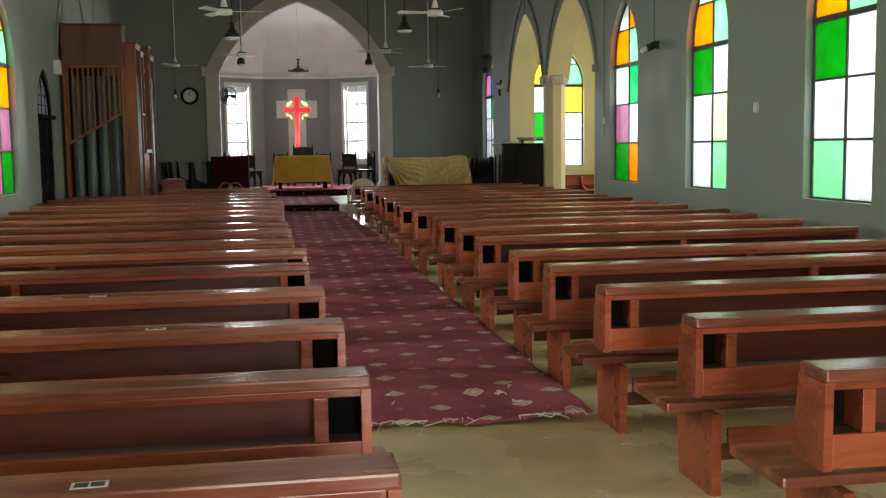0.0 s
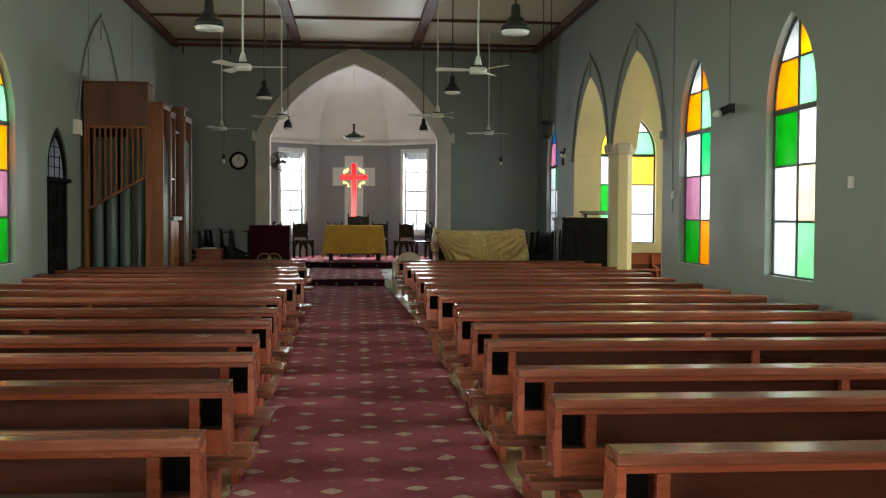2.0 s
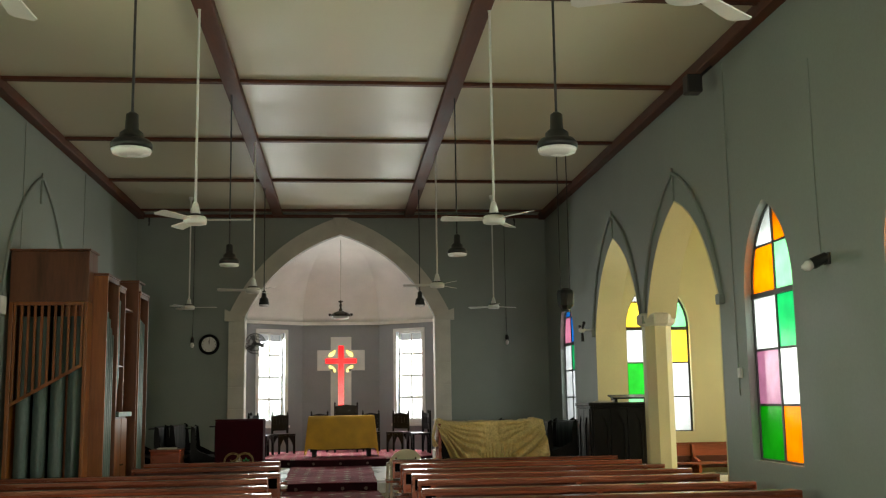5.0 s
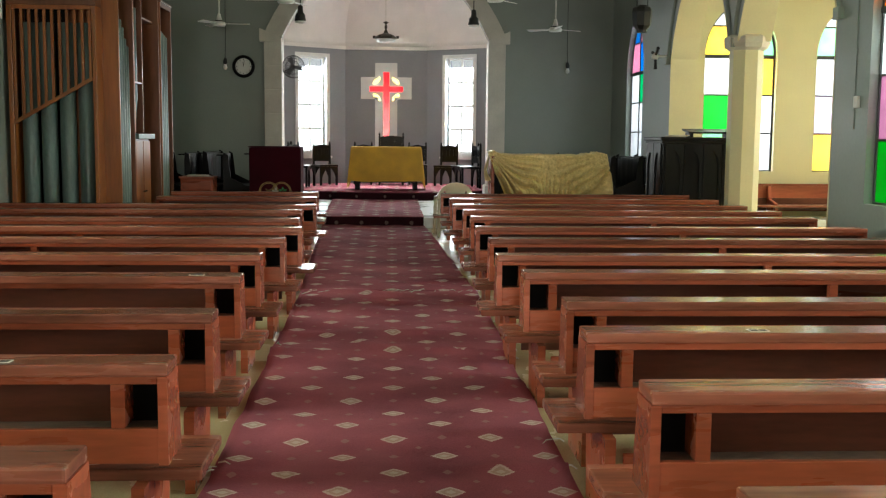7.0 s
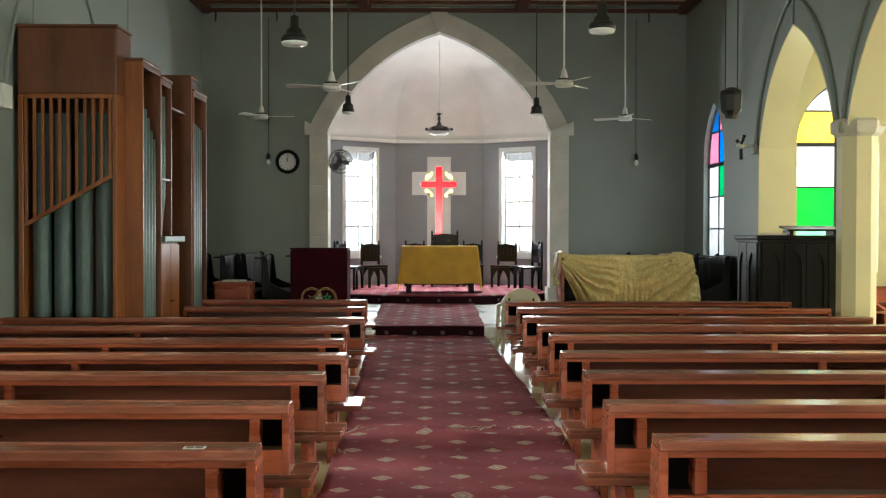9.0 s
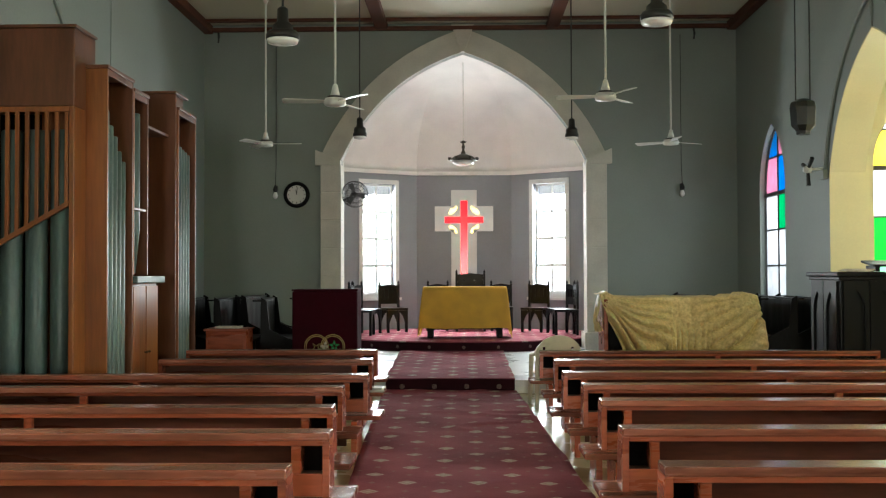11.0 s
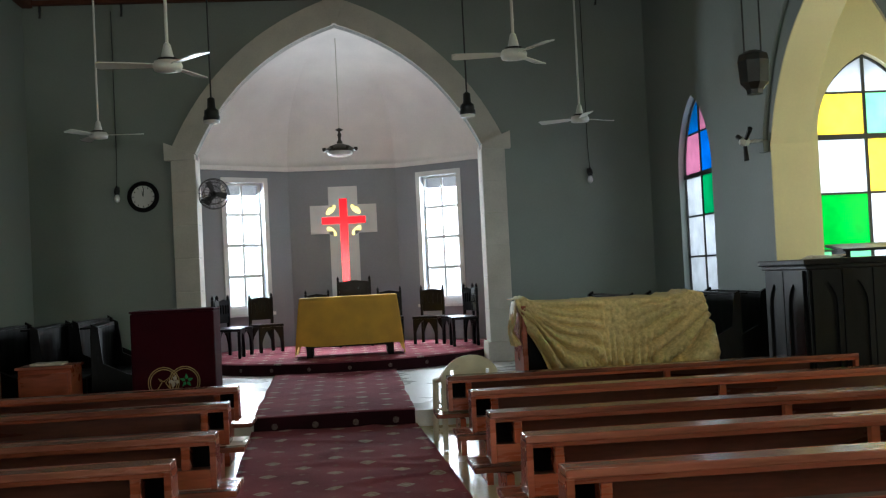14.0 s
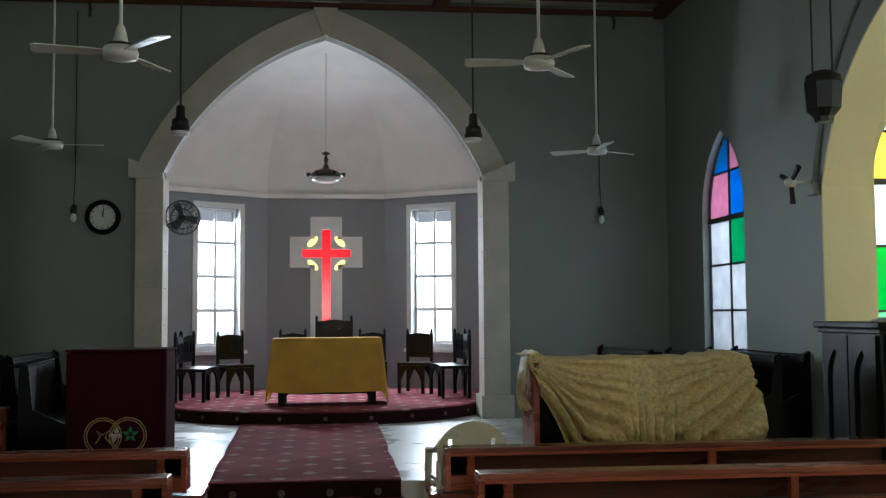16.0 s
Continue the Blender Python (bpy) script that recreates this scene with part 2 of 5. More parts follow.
def lathe(profile, seg=20, bm=None, m=None):
    """A turned shape about z from (radius, height) pairs."""
    own = bmesh.new()
    rings = []
    for r, z in profile:
        rings.append([own.verts.new((r * math.cos(2 * math.pi * i / seg), r * math.sin(2 * math.pi * i / seg), z)) for i in range(seg)])
    for a, b in zip(rings, rings[1:]):
        for i in range(seg):
            j = (i + 1) % seg
            own.faces.new((a[i], a[j], b[j], b[i]))
    own.faces.new(rings[0][::-1]), own.faces.new(rings[-1])
    bmesh.ops.remove_doubles(own, verts=own.verts[:], dist=1e-5)
    if m is not None:
        bmesh.ops.transform(own, matrix=m, verts=own.verts[:])
    return merge(bm, own)


def rod(p, q, r, seg=10, bm=None, r2=None):
    p, q = Vector(p), Vector(q)
    m = Matrix.Translation(p) @ (q - p).to_track_quat("Z", "Y").to_matrix().to_4x4()
    return lathe([(r, 0), (r if r2 is None else r2, (q - p).length)], seg, bm, m)


def tube(points, r, seg=8, bm=None):
    """A round bar along points."""
    own = bmesh.new()
    pts = [Vector(p) for p in points]
    rings = []
    for i, p in enumerate(pts):
        d = (pts[min(i + 1, len(pts) - 1)] - pts[max(i - 1, 0)]).normalized()
        q = d.to_track_quat("Z", "Y")
        rings.append([own.verts.new(p + q @ Vector((r * math.cos(2 * math.pi * k / seg), r * math.sin(2 * math.pi * k / seg), 0))) for k in range(seg)])
    for a, b in zip(rings, rings[1:]):
        for k in range(seg):
            own.faces.new((a[k], a[(k + 1) % seg], b[(k + 1) % seg], b[k]))
    own.faces.new(rings[0][::-1]), own.faces.new(rings[-1])
    return merge(bm, own)


def plate(outer, holes, put, depth, bm=None):
    """A slab with openings: outlines in (u, v), put(u, v, w) gives the place, w from 0 to depth."""
    own = bmesh.new()
    edges = []
    for loop in [outer, *holes]:
        vs = [own.verts.new(put(u, v, 0)) for u, v in loop]
        edges += [own.edges.new((vs[i], vs[(i + 1) % len(vs)])) for i in range(len(vs))]
    bmesh.ops.triangle_fill(own, edges=edges, use_beauty=True, use_dissolve=False)
    got = bmesh.ops.extrude_face_region(own, geom=own.faces[:])
    shift = Vector(put(0, 0, depth)) - Vector(put(0, 0, 0))
    bmesh.ops.translate(own, vec=shift, verts=[g for g in got["geom"] if isinstance(g, bmesh.types.BMVert)])
    return merge(bm, own)


def lancet(u0, u1, v0, vs, va, n=10, bulge=None):
    """Outline of a pointed opening: base v0, springing vs, apex va. bulge: rise of each side's arc over its chord, as a share of it."""
    a, r, mid = (u1 - u0) / 2, va - vs, (u0 + u1) / 2
    if bulge is None:
        R = (a * a + r * r) / (2 * a)
        th = math.asin(min(1, r / R))
        right = [(mid - (R - a) + R * math.cos(th * i / n), vs + R * math.sin(th * i / n)) for i in range(n + 1)]
    else:
        c = math.hypot(a, r)
        right = []
        for i in range(n + 1):
            t = i / n
            s = 4 * bulge * c * t * (1 - t)
            right.append((u1 - a * t + r / c * s, vs + r * t + a / c * s))
    left = [(2 * mid - u, v) for u, v in right[:-1]][::-1]
    return [(u0, v0), (u1, v0), *right, *left]


def lancet_top(u, u0, u1, vs, va):
    a, r = (u1 - u0) / 2, va - vs
    R, mid = (a * a + r * r) / (2 * a), (u0 + u1) / 2
    return vs + math.sqrt(max(0, R * R - (abs(u - mid) + R - a) ** 2))


def thing(name, label, category, group="", kind=""):
    return tagged(new(name), label, category, group, kind)


# ---- the shell ----
XL, XR, YB, YF, ZC = -3.86, 5.65, -5.0, 28.5, 6.14
AX = 0.79            # axis of chancel arch and apse
ZP, ZD = 0.31, 0.49  # platform, dais
T = 0.36
TA = 0.46            # the wall with the arches

# windows: (first y, last y, sill, springing, apex)
RIGHT = [(1.9, 3.2), (5.2, 6.5), (8.62, 9.94), (11.87, 13.19), (15.11, 16.46)]
FARWIN = (25.77, 27.12)
# LEFT: only the last is in view, the first three are added for light
LEFT = [(2.2, 3.5), (6.6, 7.9), (10.7, 12.0), (14.75, 16.05)]
SILL, SPRING, APEX = 1.0, 2.95, 3.98
ARCHES = [(17.28, 20.48), (20.86, 23.86)]
ASPR, AAPX = 2.98, 4.57
putR = lambda u, v, w: (XR + w, u, v)
putL = lambda u, v, w: (XL - w, u, v)
putF = lambda u, v, w: (u, YF + w, v)

holes = [lancet(a, b, SILL, SPRING, APEX) for a, b in RIGHT] + [lancet(*FARWIN, 1.2, 2.95, 4.0)]
# both arches share a pier, so cut them as one opening with the springers meeting over the pillar
A, B = lancet(*ARCHES[0], 0.002, ASPR, AAPX, 12, 0.12), lancet(*ARCHES[1], 0.002, ASPR, AAPX, 12, 0.12)
wall_r = part("wall_right", plate([(YB, -0.2), (YF, -0.2), (YF, ZC), (YB, ZC)], holes + [[(A[0][0], -0.19), (B[1][0], -0.19), *B[2:], *A[2:]]], putR, TA), WALL)
tagged(wall_r, "grey-green painted plaster nave wall with pointed windows and arches", "wall", kind="structure")
DOOR = (17.5, 18.68)
wall_l = part("wall_left", plate([(YB, -0.2), (YF, -0.2), (YF, ZC), (YB, ZC)], [lancet(a, b, SILL, SPRING, 3.85) for a, b in LEFT] + [lancet(*DOOR, 0.004, 2.25, 3.05)], putL, T), WALL)
tagged(wall_l, "pale green-grey painted plaster nave wall with windows and door", "wall", kind="structure")
CH0, CH1, CHS, CHA = -1.39, 2.97, 3.70, 5.62
chancel = lancet(CH0, CH1, 0.004, CHS, CHA, 16, 0.11)
wall_f = part("wall_chancel", plate([(XL - T, 0), (XR + T, 0), (XR + T, ZC), (XL - T, ZC)], [chancel], putF, 0.2), WALL)
tagged(wall_f, "grey painted end wall pierced by a wide pointed arch", "wall", kind="structure")
# The doorway is unseen, assumed so that light reaches the pew backs
wall_b = part("wall_back", plate([(XL - T, -0.2), (XR + T, -0.2), (XR + T, ZC), (XL - T, ZC)], [lancet(-0.6, 2.0, -0.19, 2.4, 3.6)], lambda u, v, w: (u, YB - w, v), 0.3), WALL)
tagged(wall_b, "plain grey painted back wall with an unseen pointed doorway added for light", "wall", kind="structure")
XA, YA0, YE = 9.9, 16.7, 24.0  # transept beyond the arches: outer wall, front wall, end wall
RAMP0, RAMP1, FLOOR0, RAMPZ = 12.0, 23.25, -0.07, 0.14


def rise(y):
    """The nave floor climbs gently towards the platform."""
    return FLOOR0 + (RAMPZ - FLOOR0) * min(1, max(0, (y - RAMP0) / (RAMP1 - RAMP0)))


slab = [(YB - 0.3, -0.24), (RAMP1, -0.24), (RAMP1, RAMPZ), (RAMP0, FLOOR0), (YB - 0.3, FLOOR0)]
floor = part("floor", plate(slab, [], lambda u, v, w: (XL - T + w, u, v), XR + TA - XL + T), FLOORM)
tagged(floor, "worn cream terrazzo floor with dusty stains", "floor", kind="structure")
aside = [(YA0 - 0.3, -0.24), (RAMP1, -0.24), (RAMP1, RAMPZ), (YA0 - 0.3, rise(YA0 - 0.3))]
tagged(part("floor_transept", plate(aside, [], lambda u, v, w: (XR + TA + w, u, v), XA + T - XR - TA), FLOORM), "worn cream terrazzo floor of the transept", "floor", kind="structure")
platform = part("platform", box(XL, XA + T, 23.25, 32.6, -0.2, ZP, 0.008), TILE)
tagged(platform, "raised chancel floor of pale glossy tiles", "floor", kind="structure")
ceiling = part("ceiling", box(XL - T, XR + T, YB - 0.3, YF + 0.4, ZC, ZC + 0.12), CEIL)
tagged(ceiling, "cream glossy boarded ceiling with brown battens", "ceiling", kind="structure")
ground = part("ground", box(-400, 400, -400, 400, -0.45, -0.28), CONCRETE)
tagged(ground, "pale concrete yard outside the church", "ground", kind="structure")

# ceiling beams and battens, wall plates
for x in (-0.66, 2.39):
    tagged(part("ceiling_beam", box(x - 0.11, x + 0.11, YB, YF, ZC - 0.11, ZC - 0.002, 0.01), BEAM), "dark brown stained wooden ceiling beam", "beam", "ceiling beams", "structure")
for k in range(10):
    y = 28.06 - 3.22 * k
    tagged(part("ceiling_batten", box(XL, XR, y - 0.055, y + 0.055, ZC - 0.05, ZC - 0.003, 0.006), BEAM), "thin dark brown batten across the ceiling", "batten", "ceiling battens", "structure")
for x0, x1 in ((XL, XL + 0.16), (XR - 0.16, XR)):
    tagged(part("cornice", box(x0, x1, YB, YF, ZC - 0.16, ZC - 0.004, 0.02), BEAM), "dark brown wooden cornice along the wall head", "trim", "cornices", "structure")
tagged(part("cornice", box(XL, XR, YF - 0.1, YF - 0.001, ZC - 0.13, ZC - 0.06, 0.01), BEAM), "dark brown wooden cornice along the wall head", "trim", "cornices", "structure")


# chancel arch dressing
def ring(outer, inner, put, depth):
    """A band between two open polylines of equal length."""
    own = bmesh.new()
    rows = [[own.verts.new(put(*p, w)) for p in line] for w in (0, depth) for line in (outer, inner)]
    o0, i0, o1, i1 = rows
    for k in range(len(o0) - 1):
        for a, b in ((o0, i0), (i0, i1), (i1, o1), (o1, o0)):
            own.faces.new((a[k], a[k + 1], b[k + 1], b[k]))
    for e in (0, -1):
        own.faces.new((o0[e], i0[e], i1[e], o1[e]))
    return own


def half(u0, u1, vs, va, n=16):
    pts = lancet(u0, u1, 0, vs, va, n, 0.11)[2:]
    return pts


arch = thing("chancel_arch", "pale stone-coloured pointed chancel arch on square piers", "arch", kind="structure")
inner = half(CH0, CH1, CHS, CHA)
outer = half(CH0 - 0.36, CH1 + 0.36, 3.78, 6.04)
put_arch = lambda u, v, w: (u, YF - 0.05 + w, v)
part("arch_band", ring(outer, inner, put_arch, 0.26), STONE, arch)
for s, (a, b) in ((-1, (CH0 - 0.36, CH0)), (1, (CH1, CH1 + 0.36))):
    bm = box(a, b, YF - 0.09, YF + 0.42, ZP, 3.60, 0.012)
    for k in range(6):
        box(a - 0.004, b + 0.004, YF - 0.095, YF + 0.3, 0.62 + 0.5 * k, 1.115 + 0.5 * k, 0.012, bm)
    box(a - 0.05, b + 0.05, YF - 0.14, YF + 0.42, ZP, 0.62, 0.02, bm)
    part("pier", bm, STONE, arch)
    o = a - 0.09 if s < 0 else b + 0.09
    i = b if s < 0 else a
    cap = [(o, 3.60), (o, 3.87), (i, 3.68), (i, 3.60)]
    part("capital", plate(cap if s > 0 else cap[::-1], [], lambda u, v, w: (u, YF - 0.15 + w, v), 0.56), STONE, arch)
key = [(AX - 0.2, 6.10), (AX + 0.2, 6.10), (AX + 0.035, 5.62), (AX - 0.035, 5.62)]
part("keystone", plate(key, [], lambda u, v, w: (u, YF - 0.09 + w, v), 0.1), STONE, arch)

# apse: three canted walls under a faceted half dome
P = [(AX - 3.0, YF + 0.2), (AX - 3.0, 31.0), (AX - 1.02, 32.35), (AX + 1.02, 32.35), (AX + 3.0, 31.0), (AX + 3.0, YF + 0.2)]
ZW = 3.83
apse_frames = []
for i in range(5):
    p, q = Vector((*P[i], 0)), Vector((*P[i + 1], 0))
    d = (q - p).normalized()
    nrm = Vector((-d.y, d.x, 0))
    length = (q - p).length
    put = lambda u, v, w, p=p, d=d, nrm=nrm: p + d * u + nrm * w + Vector((0, 0, v))
    hole = []
    if i in (1, 3):
        c = length * (0.61 if i == 1 else 0.39)
        hole = [[(c - 0.39, 1.25), (c + 0.39, 1.25), (c + 0.39, 3.56), (c - 0.39, 3.56)]]
        apse_frames.append((put, c))
    if i == 2:
        c = length / 2
        bar = 0.075
        hole = [[(c - bar, 1.62), (c + bar, 1.62), (c + bar, 2.75), (c + 0.42, 2.75), (c + 0.42, 2.89), (c + bar, 2.89), (c + bar, 3.24), (c - bar, 3.24), (c - bar, 2.89), (c - 0.42, 2.89), (c - 0.42, 2.75), (c - bar, 2.75)]]
        for sx in (-1, 1):
            for sz in (-1, 1):
                petal = []
                for k in range(10):
                    t = 2 * math.pi * k / 10
                    p, q = 0.125 * math.cos(t), 0.058 * math.sin(t)
                    petal.append((c + sx * (0.235 + (p + q) * 0.707), 2.82 + sz * (0.205 + (q - p) * 0.707)))
                hole.append(petal)
        cross_put, cross_c, cross_holes = put, c, hole
    w = part("wall_apse", plate([(0, 0), (length, 0), (length, ZW), (0, ZW)], hole if i != 2 else [[(c - 0.2, 1.58), (c + 0.2, 1.58), (c + 0.2, 2.62), (c + 0.5, 2.62), (c + 0.5, 3.07), (c + 0.2, 3.07), (c + 0.2, 3.30), (c - 0.2, 3.30), (c - 0.2, 3.07), (c - 0.5, 3.07), (c - 0.5, 2.62), (c - 0.2, 2.62)]], put, 0.28), APSEWALL)
    tagged(w, "grey painted canted apse wall", "wall", kind="structure")

own = bmesh.new()
steps = 22
apex = Vector((AX, YF + 0.18, 5.70))


def vault_line(p):
    base = Vector((*p, ZW))
    line = []
    for k in range(steps + 1):
        t = k / steps
        xy = base.lerp(apex, 1 - math.cos(t * math.pi / 2) ** 0.85)
        line.append(own.verts.new((xy.x, xy.y, ZW + (apex.z - ZW) * math.sin(t * math.pi / 2) ** 0.92)))
    return line


lines = [vault_line(p) for p in P]
for a, b in zip(lines, lines[1:]):
    for k in range(steps):
        own.faces.new((a[k], b[k], b[k + 1], a[k + 1]))
for line in lines:
    for a, b in zip(line, line[1:]):
        own.edges.get((a, b)).smooth = False
bmesh.ops.remove_doubles(own, verts=own.verts[:], dist=1e-4)
vault = part("apse_vault", own, PLASTER, smooth=True)
tagged(vault, "off-white plastered faceted half dome over the apse", "vault", kind="structure")
mod = vault.modifiers.new("thick", "SOLIDIFY")
mod.thickness, mod.offset = 0.15, 1
pts = [Vector((*p, ZW)) for p in P]
bm = bmesh.new()
for p, q in zip(pts[1:], pts[2:5]):
    d = (q - p).normalized()
    nrm = Vector((d.y, -d.x, 0))
    plate([(0, -0.05), ((q - p).length, -0.05), ((q - p).length, 0.03), (0, 0.03)], [], lambda u, v, w, p=p, d=d, nrm=nrm: p + d * u + nrm * w + Vector((0, 0, v)), 0.05, bm)
tagged(part("apse_cornice", bm, PLASTER), "thin white plaster moulding below the vault", "trim", kind="structure")

# transept behind the two arches, its end wall with two windows facing the nave's entrance
# AISLE: windows of the unseen outer wall, added to light the transept
AISLE = [(17.6, 19.2), (20.9, 22.5)]
ENDWIN = [(6.28, 7.54), (8.24, 9.5)]
E_SILL, E_SPR, E_APX = 1.09, 3.1, 4.02
putE = lambda u, v, w: (u, YE + w, v)
tagged(part("wall_transept", plate([(YA0, 0), (YE, 0), (YE, 5.3), (YA0, 5.3)], [lancet(a, b, 1.15, 3.0, 4.05) for a, b in AISLE], lambda u, v, w: (XA + w, u, v), T), CREAM), "yellow-cream painted outer transept wall, unseen, with windows added for light", "wall", kind="structure")
tagged(part("wall_transept", plate([(XR + TA, 0), (XA + T, 0), (XA + T, 5.3), (XR + TA, 5.3)], [lancet(a, b, E_SILL, E_SPR, E_APX) for a, b in ENDWIN], putE, T), CREAM), "yellow-cream painted transept end wall with two pointed windows", "wall", kind="structure")
tagged(part("wall_transept", box(XR + TA, XA + T, YA0 - 0.3, YA0, 0, 5.3), CREAM), "yellow-cream painted transept front wall", "wall", kind="structure")
tagged(part("transept_ceiling", box(XR + TA, XA + T, YA0 - 0.3, YE + T, 5.3, 5.45), CREAM), "yellow-cream painted transept ceiling", "ceiling", kind="structure")
# cream lining of the arch reveals
for k, arc in enumerate((ARCHES[0], ARCHES[1])):
    o = lancet(arc[0], arc[1], -0.19, ASPR, AAPX, 12, 0.12)
    seq = [o[1], *o[2:], o[0]]
    mid = sum(arc) / 2
    inn = [(mid + (u - mid) * 0.985, v - (0.02 if v > ASPR + 0.08 else 0)) for u, v in seq]
    if k == 0:
        seq, inn = seq[1:], inn[1:]
    else:
        seq, inn = seq[:-1], inn[:-1]
    tagged(part("arch_reveal", ring(seq, inn, lambda u, v, w: (XR - 0.004 + w, u, v), TA + 0.008), CREAM), "cream painted lining of a pointed arch", "arch", kind="structure")
pillar = thing("pillar", "cream painted octagonal pillar with moulded cap", "pillar", kind="structure")
m8 = Matrix.Translation((XR + 0.2, 20.67, 0)) @ Matrix.Rotation(math.pi / 8, 4, "Z")
part("shaft", lathe([(0.30, 0), (0.30, 0.35), (0.23, 0.42), (0.23, 2.86)], 8, m=m8), CREAM, pillar)
part("cap", lathe([(0.24, 2.86), (0.29, 2.90), (0.31, 2.96), (0.31, 3.04), (0.27, 3.07)], 8, m=m8), STONE, pillar)


# ---- windows ----
def lancet_window(put, u0, u1, v0, vs, va, cols, name, label, lower=3):
    """A steel-framed pointed window: frame, mullion, transom, glazing bars and single panes of coloured glass."""
    w = thing(name, label, "window", kind="structure")
    deep = 0.11
    o = lancet(u0, u1, v0, vs, va, 12)
    mid = (u0 + u1) / 2
    inn = [(mid + (u - mid) * (1 - 0.06 / (u1 - u0)), v0 + (v - v0) * (1 - 0.05 / (va - v0)) + 0.02) for u, v in o]
    own = bmesh.new()
    rows = [[own.verts.new(put(*p, d)) for p in line] for d in (deep - 0.02, deep + 0.02) for line in (o, inn)]
    n = len(o)
    for a, b in ((0, 1), (1, 3), (3, 2), (2, 0)):
        for k in range(n):
            j = (k + 1) % n
            own.faces.new((rows[a][k], rows[a][j], rows[b][j], rows[b][k]))
    part("window_frame", own, STEEL, w)

    def strip(ua, ub, va_, vb, d0, d1, nm):
        part(nm, plate([(ua, va_), (ub, va_), (ub, vb), (ua, vb)], [], lambda u, v, q: put(u, v, deep + d0 + q), d1 - d0), STEEL, w)

    top_v = vs - 0.04
    nc = len(cols)
    edges_ = [u0 + (u1 - u0) * k / nc for k in range(nc + 1)]
    for e in edges_[1:-1]:
        strip(e - 0.018, e + 0.018, v0, lancet_top(e, u0, u1, vs, va) - 0.03, -0.018, 0.018, "mullion")
    strip(u0, u1, top_v - 0.03, top_v + 0.03, -0.03, 0.03, "transom")
    vv = [v0 + (top_v - v0) * k / lower for k in range(lower + 1)] + [vs + (va - vs) * 0.52, va]
    for v in (*vv[1:lower], vv[-2]):
        a = u0 if v <= vs else mid - (mid - u0) * 0.55
        if v > vs:
            lo, hi = u0, mid
            for _ in range(20):
                c = (lo + hi) / 2
                lo, hi = (c, hi) if lancet_top(c, u0, u1, vs, va) < v else (lo, c)
            a = lo
        strip(a, 2 * mid - a, v - 0.012, v + 0.012, -0.012, 0.012, "glazing_bar")
    for c in range(nc):
        a, b = edges_[c], edges_[c + 1]
        for r in range(len(vv) - 1):
            lo, hi = vv[r], vv[r + 1]
            pts = []
            for k in range(9):
                u = a + (b - a) * k / 8
                t = hi if hi <= vs else min(hi, lancet_top(u, u0, u1, vs, va))
                if t > lo + 0.01:
                    pts.append((u, t))
            if len(pts) < 2:
                continue
            ring_ = [(pts[-1][0], lo), *pts[::-1], (pts[0][0], lo)]
            ring_ = ring_[::-1]
            pane = part("pane", plate(ring_, [], lambda u, v, q: put(u, v, deep - 0.003 + q), 0.006), G[cols[c][r]], w)
            pane.visible_shadow = False
    return w


def sky_lamp(put, u0, u1, v0, v1, watts, d=0.75, tint=(0.93, 0.97, 1.0), dip=0.3):
    """Daylight standing in the window's opening, just outside the glass, falling in from above at a slope of dip."""
    data = bpy.data.lights.new("window_daylight", "AREA")
    data.shape, data.size, data.size_y, data.energy, data.color = "RECTANGLE", u1 - u0, v1 - v0, watts, tint
    ob = new("window_daylight", data)
    c = Vector(put((u0 + u1) / 2, (v0 + v1) / 2, d))
    i = Vector(put((u0 + u1) / 2, (v0 + v1) / 2, 0))
    ob.matrix_world = look(c, i - Vector((0, 0, dip * (c - i).length)))
    return ob


W_LAMP = 110
SCHEMES = [
    (["lightgreen", "white", "green", "lightgreen", "cream"], ["white", "cream", "white", "orange", "white"]),
    (["white", "white", "orange", "white", "lightgreen"], ["green", "mauve", "white", "lightgreen", "orange"]),
    (["white", "white", "white", "lightgreen", "cream"], ["lightgreen", "white", "green", "orange", "white"]),
    (["lightgreen", "cream", "white", "lightgreen", "yellow"], ["white", "white", "green", "orange", "white"]),
    (["orange", "white", "jade", "lightgreen", "orange"], ["green", "mauve", "white", "orange", "white"]),
]
for (a, b), cols in zip(RIGHT, SCHEMES):
    lancet_window(putR, a, b, SILL, SPRING, APEX, cols, "window_right", "tall pointed window with coloured and frosted panes")
    sky_lamp(putR, a, b, SILL, 3.7, W_LAMP * 1.1, 0.75, (0.92, 1.0, 0.93))
lancet_window(putR, *FARWIN, 1.2, 2.95, 4.0, (["white", "white", "jade", "blue", "pink"], ["white", "white", "white", "pink", "blue"]), "window_far", "narrow pointed window with blue and pink tips")
sky_lamp(putR, *FARWIN, 1.2, 3.6, W_LAMP * 0.4)
LSCH = [(["mauve", "white", "green", "blue", "yellow"], ["green", "mauve", "orange", "lightgreen", "yellow"])] * 4
for (a, b), cols in zip(LEFT, LSCH):
    lancet_window(putL, a, b, SILL, SPRING, 3.85, cols, "window_left", "tall pointed window with green, orange and blue panes")
    sky_lamp(putL, a, b, SILL, 3.6, W_LAMP * 1.15, 0.75, (0.86, 1.0, 0.84))
putA = lambda u, v, w: (XA + w, u, v)
